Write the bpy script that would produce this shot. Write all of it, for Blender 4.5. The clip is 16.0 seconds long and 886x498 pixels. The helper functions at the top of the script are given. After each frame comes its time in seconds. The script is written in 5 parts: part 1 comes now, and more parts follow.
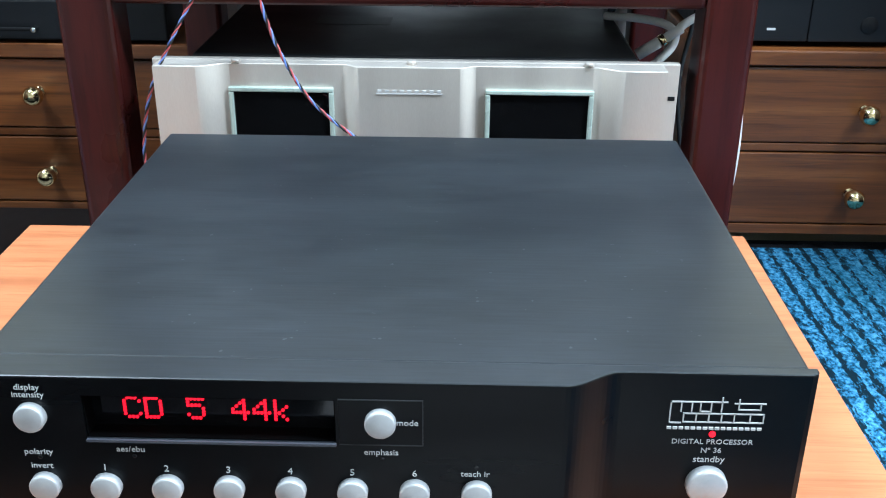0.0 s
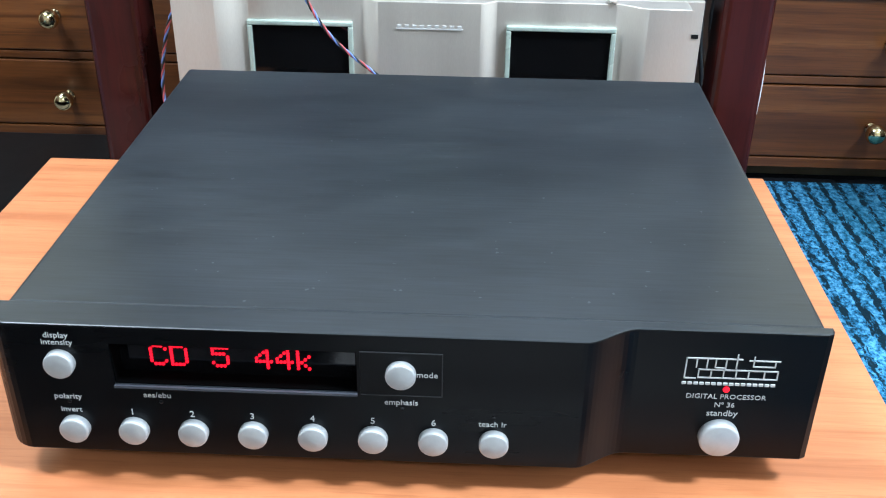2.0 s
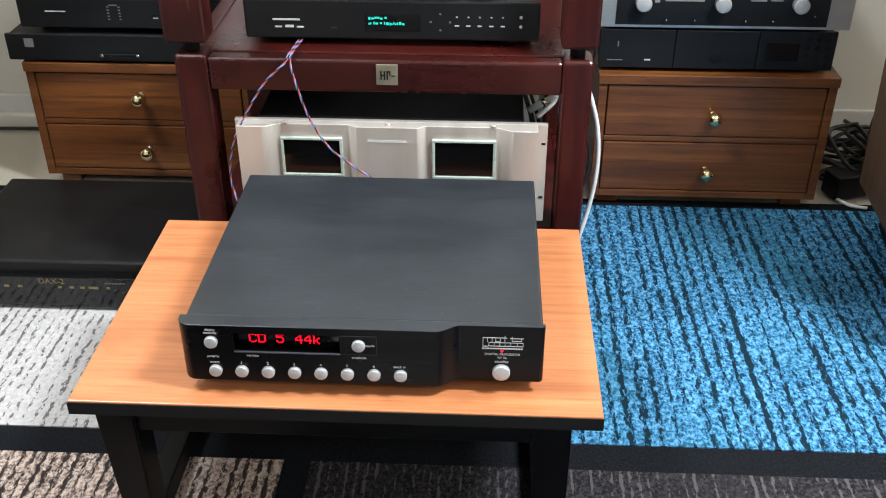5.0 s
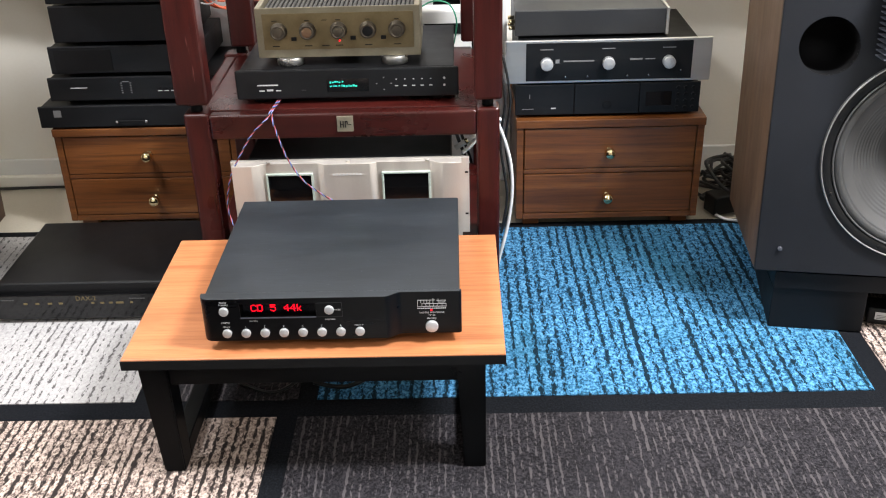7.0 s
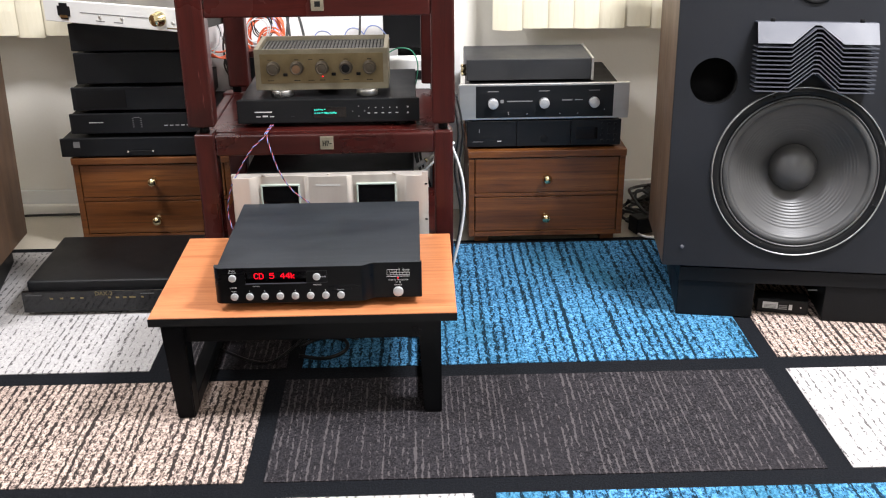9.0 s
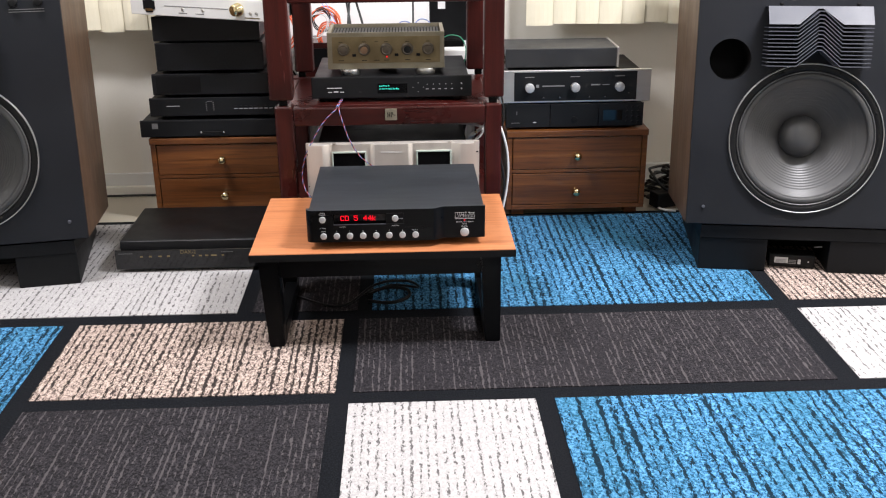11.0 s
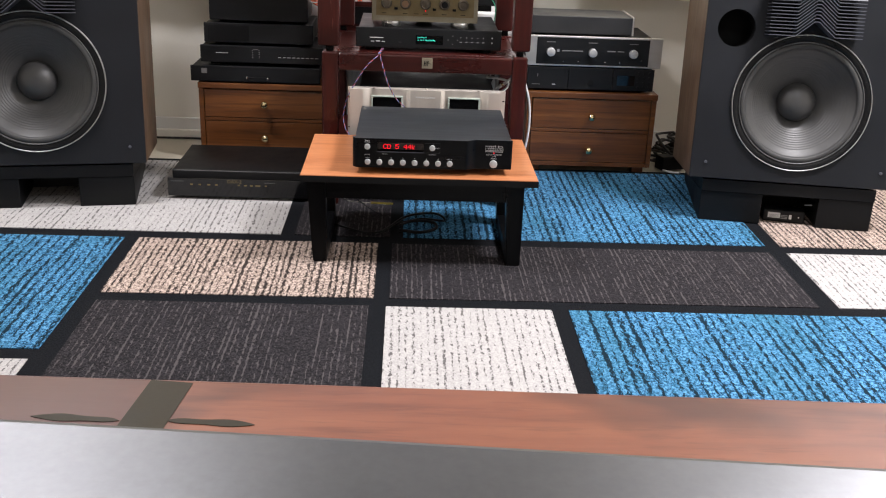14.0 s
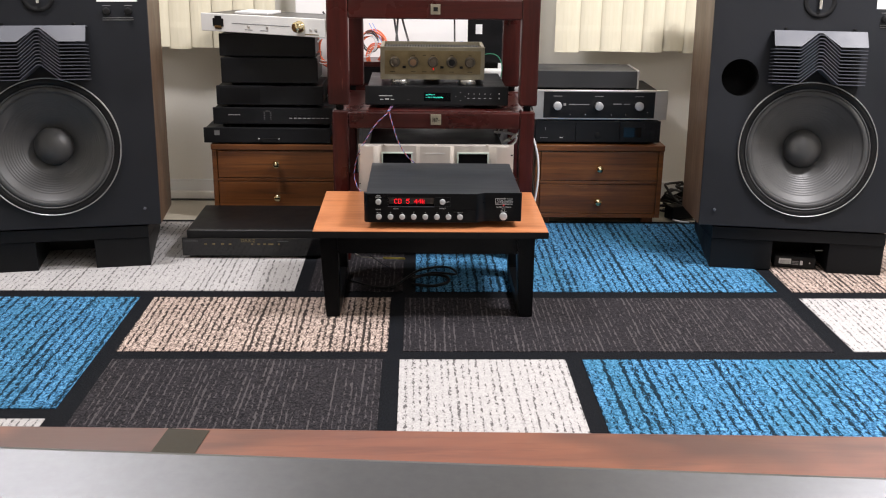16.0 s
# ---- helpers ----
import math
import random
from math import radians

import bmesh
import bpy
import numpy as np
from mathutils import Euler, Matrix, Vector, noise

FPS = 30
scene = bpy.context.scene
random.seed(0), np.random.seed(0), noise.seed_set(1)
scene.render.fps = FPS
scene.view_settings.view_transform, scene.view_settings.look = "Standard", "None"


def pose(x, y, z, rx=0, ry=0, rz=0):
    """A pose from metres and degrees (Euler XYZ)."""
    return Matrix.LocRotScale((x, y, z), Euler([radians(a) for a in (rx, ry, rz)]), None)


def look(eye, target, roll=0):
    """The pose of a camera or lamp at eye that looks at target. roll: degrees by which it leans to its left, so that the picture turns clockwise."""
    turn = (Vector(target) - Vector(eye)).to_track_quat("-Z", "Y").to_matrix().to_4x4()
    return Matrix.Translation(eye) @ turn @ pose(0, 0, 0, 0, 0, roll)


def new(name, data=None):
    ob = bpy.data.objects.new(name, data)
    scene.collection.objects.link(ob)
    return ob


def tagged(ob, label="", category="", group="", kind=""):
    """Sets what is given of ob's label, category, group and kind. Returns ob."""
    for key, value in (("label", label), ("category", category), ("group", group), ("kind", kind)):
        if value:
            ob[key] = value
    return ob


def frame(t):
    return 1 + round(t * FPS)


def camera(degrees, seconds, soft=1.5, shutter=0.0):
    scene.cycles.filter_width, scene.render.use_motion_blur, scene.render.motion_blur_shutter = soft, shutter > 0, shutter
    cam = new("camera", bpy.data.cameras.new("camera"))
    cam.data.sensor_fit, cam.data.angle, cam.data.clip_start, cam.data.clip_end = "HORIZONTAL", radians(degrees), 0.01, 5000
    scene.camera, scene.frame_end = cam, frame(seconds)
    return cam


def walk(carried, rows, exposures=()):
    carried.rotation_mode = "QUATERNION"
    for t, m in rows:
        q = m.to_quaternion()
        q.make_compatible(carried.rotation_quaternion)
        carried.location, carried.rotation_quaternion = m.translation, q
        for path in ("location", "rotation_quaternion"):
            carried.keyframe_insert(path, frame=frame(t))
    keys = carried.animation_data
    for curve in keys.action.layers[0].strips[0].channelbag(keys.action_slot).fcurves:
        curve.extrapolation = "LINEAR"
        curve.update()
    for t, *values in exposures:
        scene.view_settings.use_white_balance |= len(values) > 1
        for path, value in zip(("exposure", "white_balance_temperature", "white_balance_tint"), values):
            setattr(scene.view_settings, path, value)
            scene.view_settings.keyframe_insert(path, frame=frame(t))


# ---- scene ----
cam = camera(47.8, 16.0, soft=1.1, shutter=0.0)
PATH = [
    (0, (0.037, -0.383, 0.585), (-0.003, 1.432, -0.254), 0.4),
    (0.5, (0.058, -0.391, 0.585), (0.012, 1.423, -0.257), 0.0),
    (1, (0.058, -0.4, 0.59), (-0.003, 1.408, -0.265), -0.3),
    (1.5, (0.051, -0.392, 0.578), (-0.018, 1.395, -0.317), -0.0),
    (2, (0.033, -0.378, 0.603), (-0.03, 1.36, -0.385), 0.8),
    (2.5, (0.029, -0.428, 0.716), (-0.019, 1.276, -0.331), 1.9),
    (3, (0.021, -0.485, 0.797), (-0.006, 1.168, -0.328), 2.8),
    (3.5, (0.009, -0.555, 0.865), (-0.02, 1.084, -0.28), 2.8),
    (4, (0.046, -0.657, 0.917), (-0.001, 0.989, -0.219), 2.1),
    (4.2, (0.079, -0.69, 0.927), (0.022, 0.966, -0.193), 1.6),
    (6.3, (0.189, -1.191, 1.095), (0.122, 0.555, 0.122), -1.6),
    (6.5, (0.211, -1.227, 1.106), (0.151, 0.523, 0.141), -1.8),
    (7, (0.203, -1.316, 1.117), (0.17, 0.452, 0.182), -1.6),
    (7.5, (0.185, -1.437, 1.123), (0.193, 0.353, 0.232), -1.0),
    (8, (0.169, -1.559, 1.131), (0.206, 0.252, 0.283), -0.5),
    (8.5, (0.193, -1.662, 1.142), (0.24, 0.162, 0.324), -0.4),
    (9, (0.202, -1.771, 1.129), (0.248, 0.067, 0.343), -0.6),
    (9.5, (0.148, -1.874, 1.135), (0.184, -0.03, 0.362), -1.2),
    (10, (0.095, -1.976, 1.106), (0.161, -0.128, 0.344), -0.9),
    (10.2, (0.079, -2.024, 1.081), (0.147, -0.172, 0.33), -1.0),
    (12.3, (-0.01, -2.259, 1.053), (0.055, -0.39, 0.344), 1.0),
    (12.5, (-0.015, -2.306, 1.049), (0.052, -0.437, 0.34), 1.2),
    (13, (-0.031, -2.377, 1.035), (0.047, -0.512, 0.316), 1.6),
    (13.5, (-0.052, -2.423, 1.009), (0.032, -0.56, 0.288), 2.0),
    (14, (-0.069, -2.44, 0.985), (0.012, -0.575, 0.268), 2.3),
    (14.5, (-0.076, -2.442, 0.977), (0.001, -0.572, 0.272), 2.4),
    (15, (-0.077, -2.448, 0.972), (-0.004, -0.565, 0.3), 2.1),
    (15.5, (-0.07, -2.459, 0.977), (-0.006, -0.565, 0.339), 1.4),
    (16, (-0.066, -2.463, 0.977), (-0.013, -0.558, 0.37), 0.7),
]
walk(cam, [(t, look(eye, target, roll)) for t, eye, target, roll in PATH],
     [(0, 0.80, 5280, 1), (2.5, 0.72, 5520, 3), (4, 0.62, 6000, 6), (7, 0.80, 6480, 12), (10, 0.58, 6480, 15), (13, 0.34, 6580, 16), (16, 0.28, 6680, 16)])


# ---- world, lamps, exposure ----
world = bpy.data.worlds.new("world")
scene.world = world
world.use_nodes = True
world.node_tree.nodes["Background"].inputs[0].default_value = (0.9, 0.95, 1.0, 1)
world.node_tree.nodes["Background"].inputs[1].default_value = 0.04


def ceiling_lamp(x, y, watts, sx=1.2, sy=0.3):
    d = bpy.data.lights.new("ceiling_lamp", "AREA")
    d.shape, d.size, d.size_y, d.energy, d.color = "RECTANGLE", sx, sy, watts, (0.97, 0.985, 1.0)
    ob = new("ceiling_lamp", d)
    ob.matrix_world = pose(x, y, 2.53)
    return ob


for lx, ly, lw, sx, sy in ((-1.20, 0.14, 41, 0.6, 0.3), (1.50, -0.32, 92, 0.6, 0.3), (0.7, -2.3, 18, 1.2, 0.3)):
    ceiling_lamp(lx, ly, lw, sx, sy)


# ---- materials ----
class Nodes:
    def __init__(self, name):
        self.mat = bpy.data.materials.new(name)
        self.mat.use_nodes = True
        self.tree = self.mat.node_tree
        self.shader = self.tree.nodes["Principled BSDF"]

    def add(self, kind, **values):
        n = self.tree.nodes.new(kind)
        for k, v in values.items():
            n.inputs[k].default_value = v
        return n

    def link(self, a, b):
        self.tree.links.new(a, b)

    def coords(self, stretch=(1, 1, 1)):
        c = self.add("ShaderNodeTexCoord")
        m = self.add("ShaderNodeMapping", Scale=stretch)
        self.link(c.outputs["Object"], m.inputs["Vector"])
        return m.outputs[0]

    def noise(self, vec, scale, detail=4.0, rough=0.55, distortion=0.0):
        n = self.add("ShaderNodeTexNoise", Scale=scale, Detail=detail, Roughness=rough, Distortion=distortion)
        self.link(vec, n.inputs["Vector"])
        return n.outputs[0]

    def ramp(self, fac, stops):
        r = self.tree.nodes.new("ShaderNodeValToRGB")
        e = r.color_ramp.elements
        while len(e) < len(stops):
            e.new(0.5)
        for i, (p, c) in enumerate(stops):
            e[i].position = p
            e[i].color = (*c, 1) if len(c) == 3 else c
        self.link(fac, r.inputs[0])
        return r.outputs[0]

    def mix(self, fac, a, b, blend="MIX"):
        m = self.tree.nodes.new("ShaderNodeMix")
        m.data_type, m.blend_type = "RGBA", blend
        for sock, v in ((m.inputs[0], fac), (m.inputs[6], a), (m.inputs[7], b)):
            if isinstance(v, (int, float)):
                sock.default_value = v
            elif isinstance(v, tuple):
                sock.default_value = (*v, 1)
            else:
                self.link(v, sock)
        return m.outputs[2]

    def bump(self, height, strength, distance=0.001):
        b = self.add("ShaderNodeBump", Strength=strength, Distance=distance)
        self.link(height, b.inputs["Height"])
        self.link(b.outputs[0], self.shader.inputs["Normal"])


def grey(v):
    return (v, v, v)


def plain(name, c1, c2, rough, metal=0.0, scale=12.0, stretch=(1, 1, 1), bump=0.08, fine=260.0, spec=0.5, rough_var=0.12):
    """Two-scale mottled surface: broad blotches in colour and gloss, fine grain in the relief."""
    n = Nodes(name)
    v = n.coords(stretch)
    broad = n.noise(v, scale, 5)
    grain = n.noise(v, fine, 3)
    col = n.mix(n.ramp(broad, [(0.3, grey(0)), (0.7, grey(1))]), c1, c2)
    col = n.mix(0.12, col, grain, "OVERLAY")
    n.link(col, n.shader.inputs["Base Color"])
    n.link(n.ramp(broad, [(0.25, grey(max(0, rough - rough_var))), (0.75, grey(min(1, rough + rough_var)))]), n.shader.inputs["Roughness"])
    n.shader.inputs["Metallic"].default_value = metal
    n.shader.inputs["Specular IOR Level"].default_value = spec
    if bump:
        n.bump(grain, bump, 0.0006)
    return n.mat


def wood(name, light, mid, dark, along, rough, coat=0.0, density=26.0, smudge=0.0, spec=0.5, scuff=None, blot=(4.5, 0.54), run=0.8):
    """Long grain along an axis: broad streaks, fine lines, pores, slow colour drift and handled smudges."""
    n = Nodes(name)
    st = [9.0, 9.0, 9.0]
    st["xyz".index(along)] = run
    v = n.coords(tuple(st))
    streak = n.noise(v, density / 9, 6, 0.62, 0.8)
    lines = n.noise(v, density * 0.55, 4, 0.65, 0.4)
    pores = n.noise(v, density * 2.2, 3, 0.6)
    drift = n.noise(n.coords(), 6.0, 4, 0.6)
    col = n.ramp(streak, [(0.28, dark), (0.48, mid), (0.70, light)])
    col = n.mix(n.ramp(lines, [(0.52, grey(0)), (0.70, grey(0.6))]), col, dark)
    col = n.mix(n.ramp(pores, [(0.56, grey(0)), (0.72, grey(0.4))]), col, dark)
    col = n.mix(n.ramp(drift, [(0.35, grey(0)), (0.75, grey(0.35))]), col, mid)
    if smudge:
        col = n.mix(n.ramp(n.noise(n.coords((1, 1.6, 1)), blot[0], 3), [(blot[1], grey(0)), (blot[1] + 0.10, grey(smudge))]), col, dark)
    if scuff:
        chip = n.noise(n.coords(tuple(v * 0.25 for v in st)), 22.0, 4, 0.7)
        col = n.mix(n.ramp(chip, [(0.70, grey(0)), (0.76, grey(0.55))]), col, scuff)
    n.link(col, n.shader.inputs["Base Color"])
    n.link(n.ramp(drift, [(0.3, grey(rough - 0.06)), (0.7, grey(rough + 0.08))]), n.shader.inputs["Roughness"])
    n.shader.inputs["Coat Weight"].default_value = coat
    n.shader.inputs["Specular IOR Level"].default_value = spec
    n.shader.inputs["Coat Roughness"].default_value = 0.15
    n.bump(pores, 0.12, 0.0005)
    return n.mat


def loop_pile(name, low, base, high, line, pitch, wave, cut, run=0.35, tint=None, loop=280.0, band=55.0, band_gain=0.55, row_gain=0.13, soft=0.0):
    """Carpet pile: nubbly loops in three shades with broken, slightly wavering rows of another yarn."""
    n = Nodes(name)

    def calc(op, a, b, c=0.0):
        m = n.tree.nodes.new("ShaderNodeMath")
        m.operation = op
        for sock, v in zip(m.inputs, (a, b, c)):
            if isinstance(v, (int, float)):
                sock.default_value = v
            else:
                n.link(v, sock)
        return m.outputs[0]

    v = n.coords()
    sep = n.add("ShaderNodeSeparateXYZ")
    n.link(v, sep.inputs[0])
    wob = n.noise(n.coords((1, 0.7, 1)), 75.0, 3)
    drift = n.noise(n.coords((1, 0.10, 1)), 20.0, 2)
    x = calc("MULTIPLY_ADD", wob, wave, sep.outputs[0])
    x = calc("MULTIPLY_ADD", drift, 0.014, x)
    row = calc("SINE", calc("MULTIPLY", x, 2 * math.pi / pitch), 0)
    dash = n.noise(n.coords((1, run, 1)), 190.0, 3, 0.65)
    knot = n.noise(n.coords((1, 0.75, 1)), loop, 3, 0.7)
    streak = n.noise(n.coords((1, 0.03, 1)), band, 1)
    level = calc("MULTIPLY_ADD", row, row_gain, dash)
    level = calc("MULTIPLY_ADD", knot, 0.40, level)
    level = calc("MULTIPLY_ADD", calc("SUBTRACT", streak, 0.5), band_gain, calc("ADD", level, 0.275))
    mask = n.ramp(calc("SUBTRACT", level, 0.475), [(cut, grey(0)), (cut + 0.075, grey(1))])
    body = n.ramp(knot, [(0.41 - soft, low), (0.49, base), (0.60 + soft, high)])
    patch = n.noise(n.coords((1, 0.6, 1)), 3.4, 4, 0.6)
    body = n.mix(n.ramp(patch, [(0.46, grey(0)), (0.68, grey(0.5))]), body, tint or base)
    n.link(n.mix(mask, body, line), n.shader.inputs["Base Color"])
    n.shader.inputs["Roughness"].default_value = 0.95
    n.shader.inputs["Specular IOR Level"].default_value = 0.12
    n.bump(knot, 0.5, 0.002)
    return n.mat


def glow(name, color, strength):
    n = Nodes(name)
    n.shader.inputs["Base Color"].default_value = (*[c * 0.3 for c in color], 1)
    n.shader.inputs["Emission Color"].default_value = (*color, 1)
    n.shader.inputs["Emission Strength"].default_value = strength
    return n.mat


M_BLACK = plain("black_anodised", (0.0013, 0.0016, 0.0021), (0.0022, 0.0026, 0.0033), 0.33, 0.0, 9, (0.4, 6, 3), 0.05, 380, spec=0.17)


def dusty_cover(name, c1, c2, dust):
    """Fine crosswise-brushed black paint with faint wipe marks and stray dust specks."""
    n = Nodes(name)
    brushed = n.noise(n.coords((3, 60, 1)), 9.0, 4)
    cloud = n.noise(n.coords((1, 2.2, 1)), 7.0, 5, 0.6)
    speck = n.noise(n.coords(), 230.0, 1)
    wipe = n.noise(n.coords((0.7, 7, 1)), 5.0, 4, 0.6)
    col = n.mix(n.ramp(cloud, [(0.3, grey(0)), (0.7, grey(1))]), c1, c2)
    col = n.mix(0.75, col, brushed, "OVERLAY")
    col = n.mix(n.ramp(speck, [(0.775, grey(0)), (0.80, grey(0.5))]), col, dust)
    n.link(col, n.shader.inputs["Base Color"])
    n.link(n.ramp(wipe, [(0.3, grey(0.29)), (0.7, grey(0.37))]), n.shader.inputs["Roughness"])
    n.bump(brushed, 0.06, 0.0005)
    return n.mat


# Tone raised to blue-grey: the sheen of upward faces is in the colour.
M_TOPSHEEN = dusty_cover("brushed_black_with_sheen", (0.0125, 0.0154, 0.0192), (0.0218, 0.0264, 0.0322), (0.12, 0.13, 0.14))
M_SATIN = plain("black_painted_steel", (0.0038, 0.0039, 0.0044), (0.0062, 0.0063, 0.0071), 0.42, 0.0, 8, (1, 1, 1), 0.05, 300, spec=0.24)
M_CHARCOAL = plain("charcoal_painted_steel", (0.020, 0.021, 0.023), (0.028, 0.029, 0.031), 0.5, 0.0, 8, (1, 1, 1), 0.05, 300)
M_GLOSSBLACK = plain("gloss_black_panel", (0.003, 0.003, 0.0035), (0.005, 0.005, 0.0055), 0.08, 0.0, 8, (1, 1, 1), 0.0, 300, rough_var=0.03)
M_PANEL = plain("dark_grey_front_panel", (0.0070, 0.0076, 0.0088), (0.0100, 0.0106, 0.0120), 0.40, 0.0, 9, (0.4, 6, 3), 0.05, 380, spec=0.25)
M_DARK = plain("matt_black", (0.004, 0.004, 0.0045), (0.007, 0.007, 0.0075), 0.75, 0.0, 10, (1, 1, 1), 0.1, spec=0.2)
M_LEG = plain("black_lacquered_wood", (0.0020, 0.0022, 0.0026), (0.0034, 0.0036, 0.0042), 0.36, 0.0, 8, (1, 1, 1), 0.05, 300, spec=0.11)
# Near-black colour that paints shade into the display recess.
M_RECESS = plain("recess_shade_black", (0.0006, 0.0006, 0.0007), (0.0010, 0.0010, 0.0011), 0.9, 0.0, 10, (1, 1, 1), 0.0, spec=0.03)
M_SPEAKER = plain("dark_baffle_paint", (0.0056, 0.0066, 0.0094), (0.0084, 0.0098, 0.0134), 0.55, 0.0, 4, (1, 1, 1), 0.22, 500, spec=0.28)
M_CONE = plain("paper_cone", (0.038, 0.038, 0.039), (0.058, 0.057, 0.057), 0.46, 0.0, 10, (1, 1, 1), 0.25, 420)
M_LENS = plain("grey_lens_paint", (0.046, 0.050, 0.064), (0.060, 0.064, 0.080), 0.58, 0.0, 8, (1, 1, 1), 0.05, 300)
M_SURROUND = plain("cloth_surround", (0.03, 0.03, 0.03), (0.045, 0.045, 0.045), 0.55, 0.0, 15, (1, 1, 1), 0.1)
M_ALU = plain("brushed_aluminium", (0.60, 0.59, 0.57), (0.68, 0.67, 0.65), 0.38, 0.9, 9, (0.4, 4, 5), 0.05, 500)
M_RING = plain("worn_trim_ring", (0.34, 0.34, 0.34), (0.50, 0.50, 0.49), 0.36, 0.9, 14)
# Pale tone that puts the woofer rim's highlight into the colour.
M_GASKET = plain("gasket_highlight", (0.075, 0.076, 0.078), (0.13, 0.13, 0.13), 0.36, 0.5, 14)
M_DULLALU = plain("turned_aluminium", (0.52, 0.51, 0.49), (0.62, 0.61, 0.59), 0.30, 0.85, 20)
M_CHAMP = plain("champagne_faceplate", (0.515, 0.470, 0.428), (0.595, 0.55, 0.50), 0.38, 0.45, 5, (6, 1, 0.5), 0.04, 480)
M_BUTTON = plain("bead_blasted_button", (0.46, 0.47, 0.48), (0.54, 0.55, 0.56), 0.42, 0.4, 60, (1, 1, 1), 0.03)
M_CHROME = plain("chrome", (0.75, 0.75, 0.75), (0.82, 0.82, 0.82), 0.12, 1.0, 20, (1, 1, 1), 0.0, rough_var=0.04)
M_BRASS = plain("polished_brass", (0.72, 0.60, 0.34), (0.80, 0.68, 0.42), 0.16, 1.0, 30, (1, 1, 1), 0.0, rough_var=0.05)
M_GOLDPANEL = plain("aged_gold_panel", (0.155, 0.118, 0.058), (0.215, 0.165, 0.088), 0.42, 0.55, 25, (1, 1, 1), 0.05)
M_GOLDCASE = plain("tarnished_beige_case", (0.20, 0.175, 0.12), (0.27, 0.24, 0.175), 0.48, 0.45, 18, (1, 1, 1), 0.08)
M_BADGE = plain("badge_metal", (0.26, 0.235, 0.175), (0.34, 0.305, 0.23), 0.4, 0.6, 60, (1, 1, 1), 0.05)
M_WHITE = plain("white_paint", (0.74, 0.74, 0.72), (0.80, 0.80, 0.78), 0.5, 0.0, 6)
M_WALL = plain("cream_wall_paint", (0.84, 0.81, 0.735), (0.87, 0.845, 0.775), 0.75, 0.0, 3, (1, 1, 1), 0.15, 140, rough_var=0.06)
M_PILLAR = plain("white_gloss_paint", (0.90, 0.885, 0.875), (0.92, 0.91, 0.90), 0.5, 0.0, 3, (1, 1, 1), 0.08, 140)
M_CEIL = plain("ceiling_board", (0.74, 0.74, 0.72), (0.80, 0.80, 0.78), 0.85, 0.0, 3, (1, 1, 1), 0.2, 90, rough_var=0.05)
M_FLOOR = plain("cream_vinyl_floor", (0.52, 0.47, 0.38), (0.60, 0.55, 0.46), 0.45, 0.0, 4, (1, 1, 1), 0.05)
M_BLIND = plain("cream_blind_fabric", (0.74, 0.685, 0.515), (0.80, 0.745, 0.585), 0.85, 0.0, 5, (8, 8, 1), 0.2, 220, rough_var=0.05)
M_INK = plain("white_print", grey(0.50), grey(0.58), 0.6, 0.0, 40, (1, 1, 1), 0.0)
M_GOLDINK = plain("gold_print", (0.16, 0.12, 0.050), (0.20, 0.15, 0.065), 0.5, 0.3, 40, (1, 1, 1), 0.0)
M_DIMINK = plain("grey_print", grey(0.17), grey(0.21), 0.6, 0.0, 40, (1, 1, 1), 0.0)
M_FAINT = plain("faint_print", grey(0.07), grey(0.10), 0.6, 0.0, 40, (1, 1, 1), 0.0)
M_PAPER = plain("white_label", grey(0.72), grey(0.8), 0.7, 0.0, 40)
M_BLUEWIRE = plain("blue_wire", (0.15, 0.23, 0.58), (0.21, 0.30, 0.66), 0.45, 0.0, 40, (1, 1, 1), 0.0)
M_PALEWIRE = plain("pale_blue_wire", (0.28, 0.36, 0.70), (0.36, 0.44, 0.78), 0.45, 0.0, 40, (1, 1, 1), 0.0)
M_REDWIRE = plain("red_wire", (0.44, 0.075, 0.085), (0.53, 0.11, 0.11), 0.45, 0.0, 40, (1, 1, 1), 0.0)
M_BLACKWIRE = plain("black_wire", grey(0.012), grey(0.02), 0.5, 0.0, 40, (1, 1, 1), 0.0)
M_WHITEWIRE = plain("white_wire", grey(0.66), grey(0.74), 0.45, 0.0, 40, (1, 1, 1), 0.0)
M_ORANGEWIRE = plain("orange_wire", (0.75, 0.13, 0.05), (0.85, 0.2, 0.09), 0.4, 0.0, 40, (1, 1, 1), 0.0)
M_GREENWIRE = plain("green_wire", (0.03, 0.28, 0.16), (0.05, 0.34, 0.2), 0.45, 0.0, 40, (1, 1, 1), 0.0)
M_YELLOW = plain("yellow_sleeve", (0.7, 0.6, 0.12), (0.78, 0.68, 0.18), 0.5, 0.0, 40, (1, 1, 1), 0.0)
M_GREYTOP = plain("grey_cast_cover", (0.100, 0.103, 0.110), (0.140, 0.143, 0.152), 0.38, 0.9, 3, (1, 1, 1), 0.08, 200)
M_STAIN = plain("dark_tape", (0.017, 0.015, 0.008), (0.036, 0.029, 0.018), 0.55, 0.0, 20, spec=0.2)
M_TABLE = wood("orange_beech_laminate", (0.57, 0.226, 0.094), (0.485, 0.178, 0.069), (0.33, 0.102, 0.036), "x", 0.40, 0.1, 44, 0.55, blot=(5.5, 0.56), run=0.45)
M_WALNUT = wood("walnut_veneer", (0.250, 0.093, 0.0230), (0.145, 0.047, 0.0112), (0.042, 0.0140, 0.0040), "x", 0.38, 0.12, 36, run=0.30)
